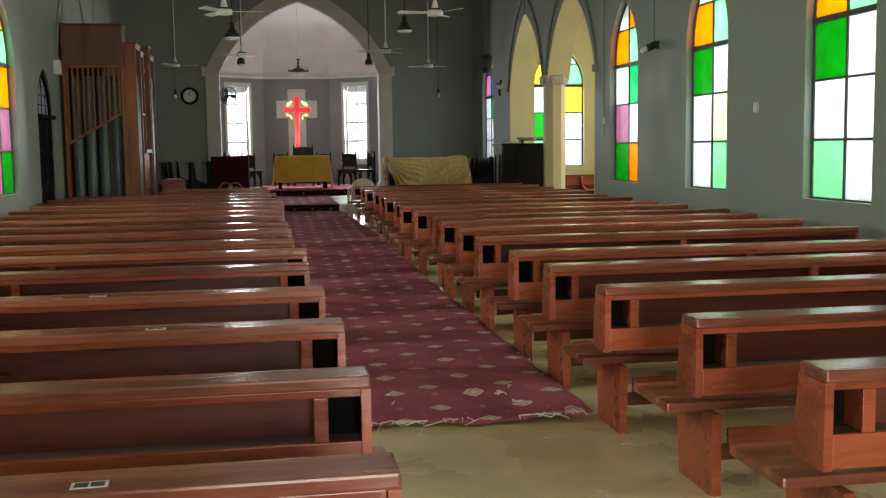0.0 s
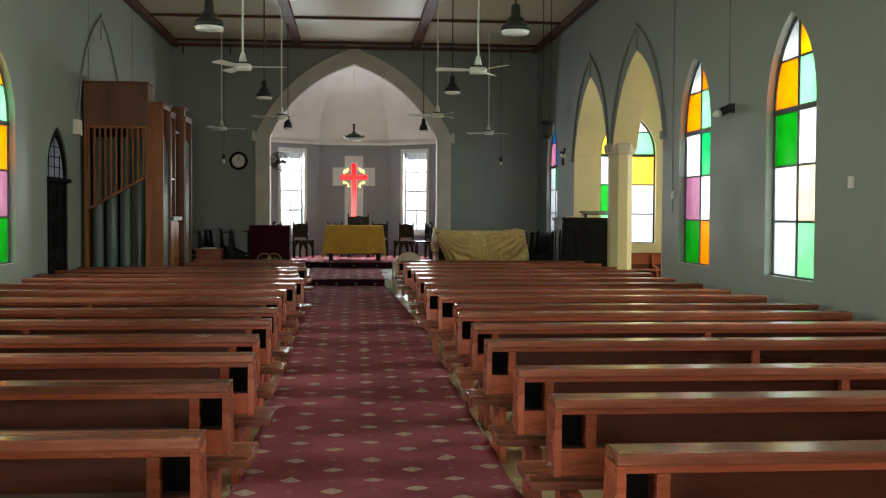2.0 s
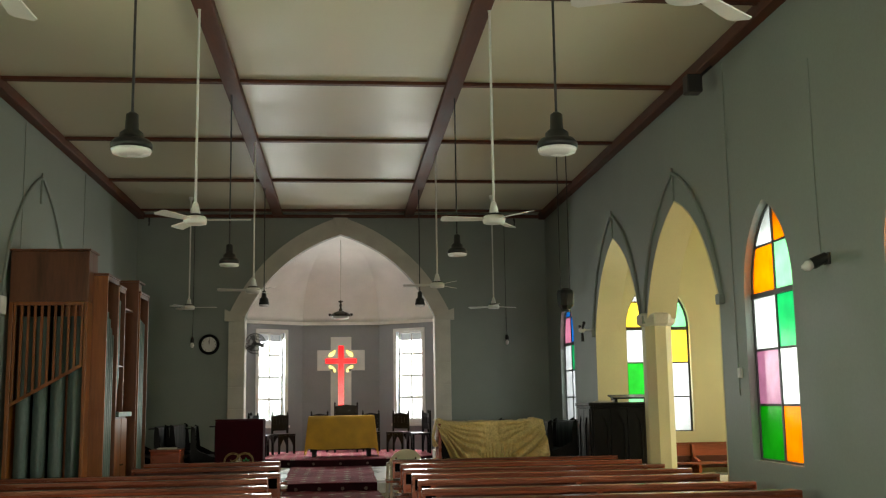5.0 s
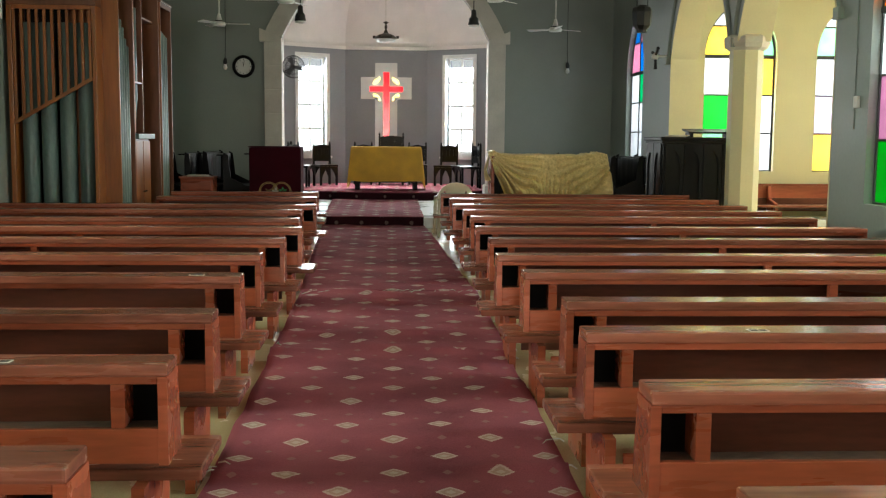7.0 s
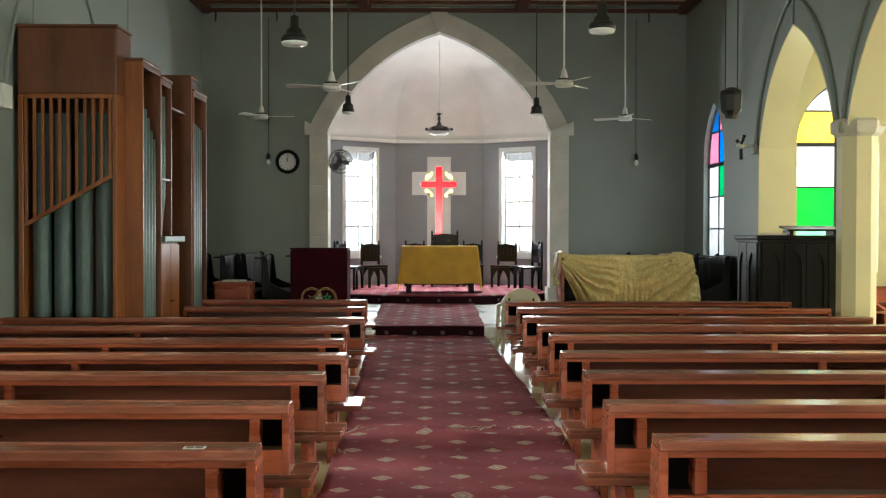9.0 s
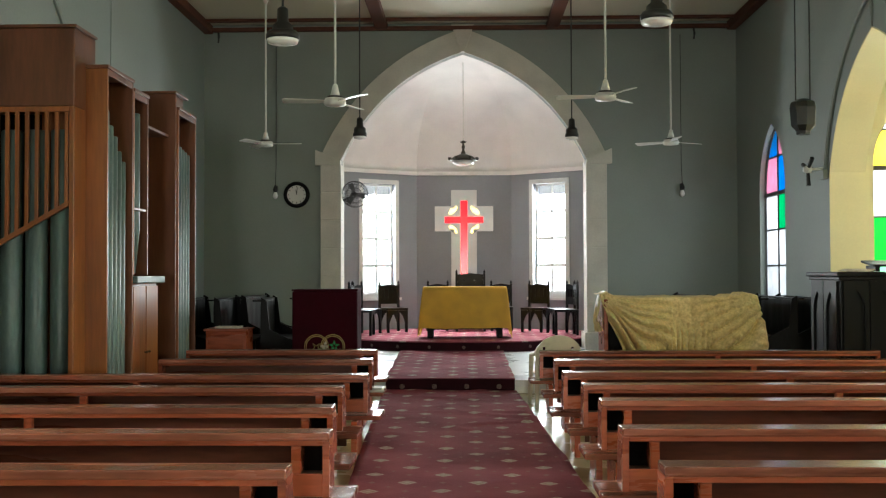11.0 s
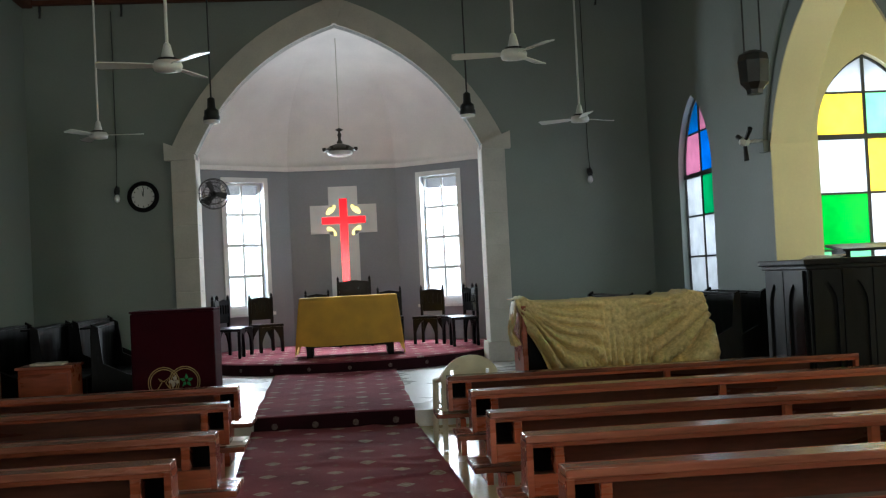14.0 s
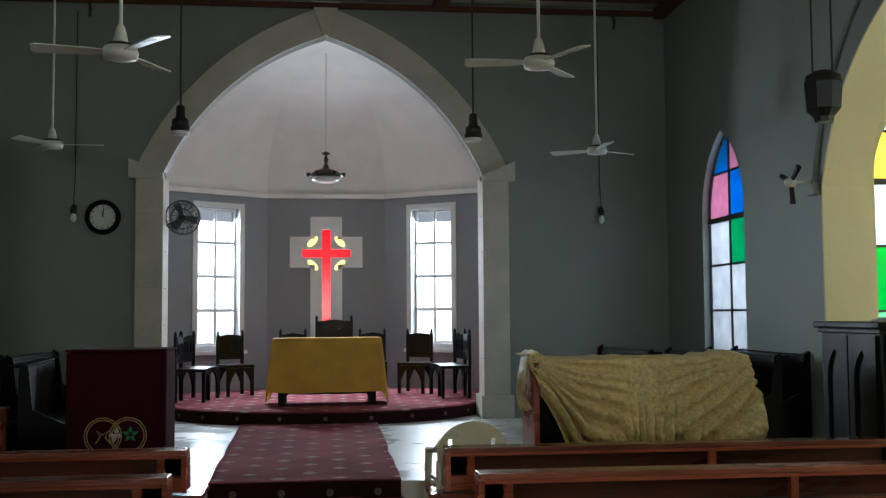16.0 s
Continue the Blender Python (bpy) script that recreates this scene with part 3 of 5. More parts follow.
# out of view, these windows and their lamps only brighten the transept
for a, b in AISLE:
    lancet_window(putA, a, b, 1.15, 3.0, 4.05, (["lightgreen", "white", "yellow", "lightgreen", "white"], ["white", "cream", "white", "yellow", "white"]), "window_transept", "unseen pointed transept window with yellow and green panes, added for light")
    sky_lamp(putA, a, b, 1.15, 3.8, W_LAMP, 0.75, (1.0, 0.97, 0.84))
ECOLS = ((["lightgreen", "leaf", "white", "straw", "white"], ["white", "white", "straw", "lightgreen", "white"]), (["straw", "lilac", "white", "lightgreen", "white"], ["white", "lightgreen", "white", "yellow", "white"]))
for (a, b), cols in zip(ENDWIN, ECOLS):
    lancet_window(putE, a, b, E_SILL, E_SPR, E_APX, cols, "window_transept", "pointed transept window with white, green and yellow panes")
    sky_lamp(putE, a, b, E_SILL, 3.8, W_LAMP, 0.75)
for put, c in apse_frames:
    w = thing("window_apse", "tall white casement window with clear panes", "window", kind="structure")
    u0, u1, v0, v1 = c - 0.39, c + 0.39, 1.25, 3.56
    put2 = lambda u, v, q, put=put: put(u, v, q - 0.02)
    part("architrave", plate([(u0 - 0.09, v0 - 0.09), (u1 + 0.09, v0 - 0.09), (u1 + 0.09, v1 + 0.09), (u0 - 0.09, v1 + 0.09)], [[(u0, v0), (u1, v0), (u1, v1), (u0, v1)]], put2, 0.018), WHITEP, w)
    part("window_sill", plate([(u0 - 0.12, v0 - 0.15), (u1 + 0.12, v0 - 0.15), (u1 + 0.12, v0 - 0.09), (u0 - 0.12, v0 - 0.09)], [], lambda u, v, q, put=put: put(u, v, q - 0.08), 0.078), WHITEP, w)
    grid = [[(u0 + 0.04 + i * 0.37, v0 + 0.04 + j * 0.57), (u0 + 0.04 + i * 0.37 + 0.33, v0 + 0.04 + j * 0.57), (u0 + 0.04 + i * 0.37 + 0.33, v0 + 0.04 + j * 0.57 + 0.52), (u0 + 0.04 + i * 0.37, v0 + 0.04 + j * 0.57 + 0.52)] for i in range(2) for j in range(4)]
    part("window_frame", plate([(u0, v0), (u1, v0), (u1, v1), (u0, v1)], grid, lambda u, v, q, put=put: put(u, v, q + 0.12), 0.05), WHITEP, w)
    for g in grid:
        pane = part("pane", plate([(a_ + (0.004 if k in (1, 2) else -0.004), b_) for k, (a_, b_) in enumerate(g)], [], lambda u, v, q, put=put: put(u, v, q + 0.14), 0.005), CLEAR, w)
        pane.visible_shadow = False
    sky_lamp(put, u0, u1, v0, v1, W_LAMP * 2.7, 0.7, dip=0.6)

# lamp outside the assumed back doorway, brightens the pew backs
data_door = sky_lamp(lambda u, v, w: (u, YB - w, v), -0.6, 2.0, 0.05, 3.3, W_LAMP * 5.5, 1.2, (1.0, 0.94, 0.86))

# the cross: a white panel on the wall, pierced and glazed red and yellow
cross = thing("cross_window", "white cross panel with glowing red glass cross and yellow petals", "cross", kind="structure")
c = cross_c
hw, aw = 0.275, 0.63
panel = [(c - hw, 1.05), (c + hw, 1.05), (c + hw, 2.57), (c + aw, 2.57), (c + aw, 3.11), (c + hw, 3.11), (c + hw, 3.46), (c - hw, 3.46), (c - hw, 3.11), (c - aw, 3.11), (c - aw, 2.57), (c - hw, 2.57)]
part("cross_panel", plate(panel, cross_holes, lambda u, v, q: cross_put(u, v, q - 0.045), 0.043), WHITEP, cross)
pane = part("red_glass", plate(cross_holes[0], [], lambda u, v, q: cross_put(u, v, q + 0.05), 0.006), G["red"], cross, "deep red glass cross")
pane.visible_shadow = False
for hcut in cross_holes[1:]:
    pane = part("petal_glass", plate(hcut, [], lambda u, v, q: cross_put(u, v, q + 0.03), 0.006), PETAL, cross, "pale yellow glass petal")
    pane.visible_shadow = False
sky_lamp(cross_put, c - 0.4, c + 0.4, 1.5, 3.2, W_LAMP * 0.5, 0.6)

# ---- carpets ----
def runner(name, near, far, y0, y1, z, label, seed, wave=0.006, torn=0.05):
    """near, far: the two edges in x at its first and last y."""
    bm = bmesh.new()
    nx, ny = 26, max(8, int((y1 - y0) * 22))
    vs = []
    for j in range(ny + 1):
        row = []
        k = j / ny
        x0, x1 = near[0] + (far[0] - near[0]) * k, near[1] + (far[1] - near[1]) * k
        for i in range(nx + 1):
            x, y = x0 + (x1 - x0) * i / nx, y0 + (y1 - y0) * j / ny
            side = 0.022 * noise.noise((y * 1.3, i // nx * 9 + seed, 0)) * (1 if i in (0, nx) else 0)
            end = torn * (noise.noise((x * 2.2, seed + 3, 1)) + 0.5 * noise.noise((x * 7, seed + 3, 4))) * (1 if j == 0 else 0)
            fold = noise.noise((x * 0.7, y * 1.5, seed + 11)) / 0.07
            fold = wave * 2.6 * math.exp(-fold * fold) * min(1, max(0, 0.25 + 2 * noise.noise((x * 0.8, y * 0.6, seed + 20))))
            row.append(bm.verts.new((x + side, y + end, z + fold + (rise(y) if y < 23.2 else 0) + 0.012 + wave * (1 + noise.noise((x * 1.2, y * 1.1, seed))) + wave * 1.6 * (1 + noise.noise((x * 0.45, y * 2.6, seed + 5))))))
        vs.append(row)
    for j in range(ny):
        for i in range(nx):
            bm.faces.new((vs[j][i], vs[j][i + 1], vs[j + 1][i + 1], vs[j + 1][i]))
    got = bmesh.ops.extrude_face_region(bm, geom=bm.faces[:])
    bmesh.ops.translate(bm, vec=(0, 0, -0.010), verts=[g for g in got["geom"] if isinstance(g, bmesh.types.BMVert)])
    return tagged(part(name, bm, CARPET, smooth=True), label, "carpet")


SEAM = 16.75
rug1 = runner("aisle_carpet", (0.05, 1.82), (0.0, 1.79), 5.45, SEAM + 0.06, 0.0, "worn wine-red patterned carpet runner with frayed end", 2, 0.013, 0.09)
rug2 = runner("aisle_carpet", (-0.01, 1.77), (-0.21, 1.46), SEAM, 23.22, 0.026, "wine-red patterned carpet runner down the aisle", 5, 0.008, 0.04)
rug3 = runner("step_carpet", (-0.19, 1.45), (-0.31, 1.47), 23.21, 28.0, ZP, "wine-red patterned carpet runner over the platform", 7, 0.004)
fall = part("step_fall", box(-0.19, 1.45, 23.222, 23.246, RAMPZ + 0.02, ZP + 0.016, 0.006), RISER, rug3, "dark carpet fold down the riser, shade put into its colour")
for k in range(4):
    part("medallion", lathe([(0.01, 0), (0.03, 0.002), (0.034, 0.005), (0.02, 0.007)], 9, m=Matrix.Translation((0.02 + 0.41 * k, 23.224, 0.23)) @ Matrix.Rotation(math.pi / 2, 4, "X")), MOTIF, fall, "pale woven medallion")
fray = new("carpet_fringe")
tagged(fray, "frayed pale carpet threads at the torn end", "fringe", kind="stuff")
bm = bmesh.new()
rnd = random.Random(4)
for k in range(120):
    y = 5.42 if k < 50 else SEAM
    x = 0.08 + rnd.random() * 1.70
    if k >= 86:
        x, y = (1.80 if k % 2 else 0.04), 5.5 + rnd.random() * 11
    if 70 <= k < 78:
        x, y = rnd.choice((0.62, 1.28, 1.45)) + rnd.gauss(0, 0.03), 5.6 + rnd.random() * 0.5
    a = rnd.uniform(-2.6, -0.5)
    ln = rnd.uniform(0.05, 0.26 if rnd.random() < 0.3 else 0.10)
    zt = rise(y) + (0.075 if 70 <= k < 78 else 0.05)
    p = Vector((x, y + 0.02, zt))
    q = p + Vector((math.cos(a) * ln, math.sin(a) * ln, rnd.uniform(-0.012, 0.012)))
    mid_ = (p + q) / 2 + Vector((rnd.uniform(-.03, .03), rnd.uniform(-.03, .03), 0.012))
    tube([p, mid_, q], rnd.uniform(0.002, 0.0045), 4, bm)
part("threads", bm, PAPER, fray)

dais = thing("dais", "low rounded dais covered in wine-red patterned carpet", "dais", kind="structure")
N = 24
front = []
for k in range(N + 1):
    t = k / N
    a = math.pi * (1 - t)
    front.append((AX + 2.3 * math.cos(a), 30.0 - 2.15 * math.sin(a) ** 0.8))
outline = [*front, (AX + 2.9, 30.2), (AX + 2.9, 31.0), (AX + 1.0, 32.28), (AX - 1.0, 32.28), (AX - 2.9, 31.0), (AX - 2.9, 30.2)]
part("carpet_top", plate(outline, [], lambda u, v, w: (u, v, ZP + w), ZD - ZP), DAISCARPET, dais)
edge = part("carpet_edge", ring([(u * 1.0 + (u - AX) * 0.004, v - 0.008) for u, v in front], [(u, v + 0.004) for u, v in front], lambda u, v, w: (u, v, ZP + w), ZD - ZP - 0.02), RISER, dais, "dark carpet riser, shade put into its colour")
for k in range(2, 23, 2):
    u, v = front[k]
    a = math.atan2(front[k + 1][1] - front[k - 1][1], front[k + 1][0] - front[k - 1][0])
    part("medallion", lathe([(0.008, 0), (0.026, 0.002), (0.03, 0.005), (0.018, 0.007)], 9, m=Matrix.Translation((u, v - 0.008, ZP + 0.085)) @ Matrix.Rotation(a, 4, "Z") @ Matrix.Rotation(math.pi / 2, 4, "X")), MOTIF, edge, "pale woven medallion")


# ---- pews ----
def pew(x0, x1, label, aisle):
    """A long bench seen from behind. aisle: -1 where the aisle end is x0, 1 where it is x1. Its back's rear face stands at y = 0."""
    ob = thing("pew", label, "pew", "pews")
    H, D = 0.87, 0.17
    part("top_rail", box(x0, x1, -0.012, D + 0.012, H - 0.045, H, 0.009), WOODTOP, ob)
    part("upper_rail", box(x0 + 0.036, x1 - 0.036, 0.0, 0.03, H - 0.075, H - 0.0455, 0.004), WOOD, ob)
    part("lower_rail", box(x0 + 0.0355, x1 - 0.0355, 0.0, 0.03, 0.50, 0.63, 0.005), WOOD, ob)
    part("ledge", box(x0 + 0.036, x1 - 0.036, 0.031, D, 0.605, 0.625, 0.003), DUSTY, ob, "dusty inner ledge")
    L = x1 - x0
    for x in (x0, x1 - 0.035):
        end = [(-0.004, 0.495), (D + 0.06, 0.495), (D + 0.014, H - 0.046), (-0.004, H - 0.046)]
        part("end_board", plate(end, [], lambda q, v, w, x=x: (x + w, q, v), 0.035), WOOD, ob)
    n = max(1, round((L - 0.6) / 1.65))
    for u in [0.18] + [0.19 + (L - 0.19) * k / n for k in range(1, n)]:
        x = x0 + u if aisle < 0 else x1 - u
        part("stile", box(x - 0.026, x + 0.026, 0.002, 0.129 if u < 0.2 else 0.05, 0.631, H - 0.0755, 0.004), WOOD, ob)
    a, b = (x0 + 0.2, x1 - 0.036) if aisle < 0 else (x0 + 0.036, x1 - 0.2)
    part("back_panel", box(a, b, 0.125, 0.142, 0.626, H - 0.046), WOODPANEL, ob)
    # The slot's inner shade is painted: a black sheet closes it behind
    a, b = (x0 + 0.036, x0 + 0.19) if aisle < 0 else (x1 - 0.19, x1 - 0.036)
    part("slot_back", box(a, b, 0.13, 0.145, 0.626, H - 0.046), SHADE, ob, "black back painting the shade inside the book slot")
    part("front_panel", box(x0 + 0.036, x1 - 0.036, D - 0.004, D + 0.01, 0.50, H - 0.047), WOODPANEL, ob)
    part("seat", box(x0 - (0.10 if aisle < 0 else 0), x1 + (0.10 if aisle > 0 else 0), 0.10, 0.56, 0.40, 0.446, 0.01), WOODTOP, ob)
    legs = [0.12] + [0.12 + (L - 0.30) * k / 2 for k in (1, 2)]
    part("back_rail", box(x0 + 0.18, x1 - 0.18, 0.02, 0.045, 0.25, 0.33, 0.004), WOOD, ob)
    for u in legs:
        x = x0 + u if aisle < 0 else x1 - u
        g = part("leg", plate([(0.02, 0.0), (0.42, 0.0), (0.46, 0.399), (0.02, 0.399)], [], lambda q, v, w, x=x: (x - 0.024 + w, q, v), 0.048), WOOD, ob)
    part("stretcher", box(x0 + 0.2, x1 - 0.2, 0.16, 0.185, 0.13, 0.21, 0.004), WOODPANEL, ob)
    return ob


RY = [2.8, 3.94, 5.06, 6.2, 7.17, 8.5, 9.6, 10.62, 11.46, 12.6, 13.54, 14.73, 15.85, 17.12, 18.1, 19.1, 20.35, 21.55]
LY = [0.85, 1.97, 3.09, 4.24, 5.44, 6.75, 7.85, 8.87, 10.03, 11.1, 12.4, 13.5, 14.65, 15.7, 16.77, 17.95, 18.9]
LX = [0.2, 0.2, 0.23, 0.22, 0.19, 0.15, 0.17, 0.1, 0.1, 0.08, 0.02, 0.0, 0.05, 0.1, -0.02, -0.1, 0.0]
RX = [1.84, 1.84, 1.77, 1.76, 1.74, 1.73, 1.76, 1.74, 1.8, 1.73, 1.66, 1.72, 1.7, 1.75, 1.74, 1.68, 1.71, 1.65]
STALL = "reddish-brown varnished wooden pew with panelled back"


def on_floor(x, y):
    """A pew's place: feet on the sloping floor, all the tops level."""
    return pose(x, y, rise(y)) @ Matrix.Diagonal((1, 1, (0.8 - rise(y)) / 0.87, 1))


right_pew = pew(0, 3.72, STALL, -1)
right_pew.matrix_basis = on_floor(RX[0], RY[0])
left_pew = pew(-3.78, 0, STALL, 1)
left_pew.matrix_basis = on_floor(LX[0], LY[0])
for x, y in zip(RX[1:], RY[1:]):
    copy_thing(right_pew, on_floor(x, y))
for x, y in zip(LX[1:], LY[1:]):
    copy_thing(left_pew, on_floor(x, y))
short_pew = pew(-2.16, 0, "short reddish-brown varnished wooden pew beside the organ", 1)
copy_thing(short_pew, on_floor(-0.17, 21.75))
short_pew.matrix_basis = on_floor(-0.11, 20.5)


# ---- pipe organ along the wall ----
def pipe(parent, x, y, z0, z1, r):
    m = Matrix.Translation((x, y, 0))
    part("pipe", lathe([(r * 0.35, z0), (r, z0 + 0.45), (r, z1 - 0.01), (r * 0.9, z1)], 16, m=m), PIPE, parent, "tarnished grey-green organ pipe", smooth=True)


organ = thing("pipe_organ", "stepped teak organ case with slatted front and tarnished pipes", "organ")
x0, x1, y0, y1 = -3.80, -2.725, 19.42, 19.95
part("case_top", box(x0, x1, y0, y1, 3.20, 3.92, 0.012), ORGAND, organ)
part("case_lid", box(x0 - 0.02, x1 + 0.02, y0 - 0.02, y1, 3.921, 3.95, 0.006), ORGAND, organ)
part("case_side", box(x1 - 0.05, x1, y0, y1, 0, 3.199, 0.008), ORGAN, organ)
part("case_side", box(x0, x0 + 0.06, y0, y1, 0, 3.199, 0.008), ORGAN, organ)
# Black sheet painting the shade behind slats and pipes
part("case_back", box(x0 + 0.061, x1 - 0.051, y1 - 0.04, y1, 0, 3.199), BLACKWOOD, organ, "black panel standing in for the shade inside the case")
part("case_base", box(x0 + 0.061, x1 - 0.051, y0 + 0.02, y0 + 0.12, 0, 0.35, 0.006), ORGAN, organ)
part("slat_rail", box(x0 + 0.061, x1 - 0.051, y0, y0 + 0.04, 3.15, 3.199, 0.003), ORGAN, organ)
ns = 11
for k in range(ns):
    x = x0 + 0.085 + (x1 - x0 - 0.16) * k / (ns - 1)
    zb = 1.78 + (2.30 - 1.78) * k / (ns - 1)
    part("slat", box(x - 0.017, x + 0.017, y0 + 0.004, y0 + 0.036, zb, 3.149, 0.003), ORGAN, organ)
slope = [(x0 + 0.061, 1.74), (x1 - 0.051, 2.29), (x1 - 0.051, 2.34), (x0 + 0.061, 1.79)]
part("slat_rail", plate(slope, [], lambda u, v, w: (u, y0 - 0.004 + w, v), 0.045), ORGAN, organ)
for k in range(4):
    pipe(organ, x0 + 0.20 + 0.232 * k, y0 + 0.17, 0.36, 3.0, 0.098)
# further cases stepping along the wall, open to the aisle
XO = -2.52


def open_case(y0, y1, z0, z1, deep, lid):
    """A boarded case whose open side faces the aisle: two end boards, lid, dark back, slim edge posts."""
    xb = XO - deep
    part("case_front", box(xb, XO, y0, y0 + 0.03, z0, z1, 0.005), ORGAN, organ)
    part("case_end", box(xb, XO, y1 - 0.03, y1, z0, z1, 0.005), ORGAND, organ)
    part("case_lid", box(xb, XO + 0.012, y0 - lid, y1 + 0.008, z1 + 0.001, z1 + 0.035, 0.006), ORGAND, organ)
    part("case_back", box(xb, xb + 0.02, y0 + 0.031, y1 - 0.031, z0, z1), ORGAND, organ)
    part("head_rail", box(XO - 0.025, XO - 0.002, y0 + 0.031, y1 - 0.031, z1 - 0.06, z1, 0.003), ORGAND, organ)


open_case(19.70, 20.46, 0.0, 3.60, 0.62, 0.012)
for k in range(5):
    pipe(organ, XO - 0.075, 19.80 + 0.118 * k, 0.12, 3.22 - 0.11 * k - 0.02 * (k % 2), 0.055)
open_case(20.47, 20.95, 1.66, 3.52, 0.5, 0.0)
# Another black sheet, painting the depth of the open case as shade
part("case_inside_shade", box(XO - 0.47, XO - 0.455, 20.505, 20.915, 1.67, 3.5), BLACKWOOD, organ, "black panel standing in for the shade inside the case")
pipe(organ, XO - 0.10, 20.78, 1.68, 3.34, 0.062)
part("pipe_rack", box(XO - 0.3, XO - 0.01, 20.505, 20.915, 2.32, 2.345, 0.003), ORGAND, organ)
part("cupboard_body", box(-3.1, XO - 0.03, 20.48, 21.34, 0, 1.57, 0.008), ORGAND, organ)
part("cupboard_top", box(-3.1, XO + 0.05, 20.45, 21.40, 1.571, 1.645, 0.012), PIPE, organ, "grey painted shelf top")
for k in range(2):
    leaf_ = part("cupboard_door", box(XO - 0.029, XO - 0.006, 20.50 + 0.42 * k, 20.90 + 0.42 * k, 0.08, 1.54, 0.006), ORGAN, organ)
    part("knob", lathe([(0.008, 0), (0.008, 0.015), (0.016, 0.022), (0.004, 0.035)], 10, m=Matrix.Translation((XO - 0.006, 20.86 + 0.10 * k, 0.85)) @ Matrix.Rotation(math.pi / 2, 4, "Y")), BRASS, leaf_)
part("case_back", box(-3.1, -3.07, 20.96, 22.03, 1.646, 3.45), ORGAND, organ)
part("shelf", box(-3.06, -2.62, 20.96, 22.03, 3.26, 3.29, 0.004), ORGAND, organ)
part("case_front", box(-3.4, -2.54, 22.04, 22.085, 0, 3.77, 0.008), ORGAND, organ)
part("case_lid", box(-3.42, -2.53, 22.02, 22.55, 3.771, 3.80, 0.006), ORGAND, organ)
part("case_side", box(-2.62, -2.58, 22.087, 22.5, 3.63, 3.77, 0.004), ORGAND, organ)
open_case(22.09, 22.86, 0.0, 3.59, 0.6, 0.0)
for k in range(5):
    pipe(organ, XO - 0.08, 22.19 + 0.118 * k, 0.1, 3.2 - 0.02 * k, 0.055)

# ---- doors ----
door = thing("door_left", "black painted pointed door in the nave wall", "door", kind="structure")
o = lancet(DOOR[0] + 0.01, DOOR[1] - 0.01, 0.006, 2.25, 3.03, 10)
part("door_frame", plate(o, [lancet(DOOR[0] + 0.09, DOOR[1] - 0.09, 0.05, 2.22, 2.92, 10)], lambda u, v, w: (XL - 0.02 - w, u, v), 0.08), BLACKWOOD, door)
for k in range(2):
    a = DOOR[0] + 0.1 + k * 0.478
    dleaf = part("door_leaf", box(XL - 0.09, XL - 0.04, a, a + 0.475, 0.05, 2.18, 0.006), BLACKWOOD, door)
    for z0, z1 in ((0.2, 0.95), (1.05, 1.62), (1.72, 2.08)):
        part("door_panel", plate([(a + 0.07, z0), (a + 0.405, z0), (a + 0.405, z1), (a + 0.07, z1)], [[(a + 0.10, z0 + 0.03), (a + 0.375, z0 + 0.03), (a + 0.375, z1 - 0.03), (a + 0.10, z1 - 0.03)]], lambda u, v, w: (XL - 0.039 + w, u, v), 0.014), BLACKWOOD, dleaf)
part("transom", box(XL - 0.09, XL + 0.06, DOOR[0] + 0.02, DOOR[1] - 0.02, 2.181, 2.25, 0.008), BLACKWOOD, door)
pane = part("fanlight", plate(lancet(DOOR[0] + 0.1, DOOR[1] - 0.1, 2.25, 2.30, 2.90, 10), [], lambda u, v, w: (XL - 0.06 - w, u, v), 0.006), G["white"], door)
pane.visible_shadow = False
for k in range(3):
    part("fanlight_bar", box(XL - 0.075, XL - 0.05, DOOR[0] + 0.3 + 0.29 * k - 0.008, DOOR[0] + 0.3 + 0.29 * k + 0.008, 2.25, (2.62, 2.86, 2.62)[k], 0.002), BLACKWOOD, door)
for z, w in ((2.42, 0.46), (2.58, 0.36), (2.74, 0.22)):
    part("fanlight_bar", box(XL - 0.073, XL - 0.052, sum(DOOR) / 2 - w, sum(DOOR) / 2 + w, z - 0.007, z + 0.007, 0.002), BLACKWOOD, door)
part("door_handle", rod((XL - 0.03, 18.12, 0.98), (XL - 0.03, 18.12, 1.14), 0.012), BRASS, dleaf)

# ---- communion table and cloth ----
table = thing("communion_table", "dark wooden communion table under a yellow cloth", "table")
TX0, TX1, TY0, TY1, TZ = 0.07, 1.55, 28.75, 29.45, 1.41
part("tabletop", box(TX0, TX1, TY0, TY1, TZ - 0.05, TZ, 0.006), BLACKWOOD, table)
for x in (TX0 + 0.06, TX1 - 0.16):
    for y in (TY0 + 0.05, TY1 - 0.15):
        part("leg", box(x, x + 0.1, y, y + 0.1, ZD, TZ - 0.051, 0.01), BLACKWOOD, table)
apron = [(TX0 + 0.1, ZD + 0.08), (TX0 + 0.2, ZD + 0.16), (TX1 - 0.2, ZD + 0.16), (TX1 - 0.1, ZD + 0.08), (TX1 - 0.1, ZD + 0.24), (TX0 + 0.1, ZD + 0.24)]
part("stretcher", plate(apron, [], lambda u, v, w: (u, TY0 + 0.02 + w, v), 0.04), BLACKWOOD, table)


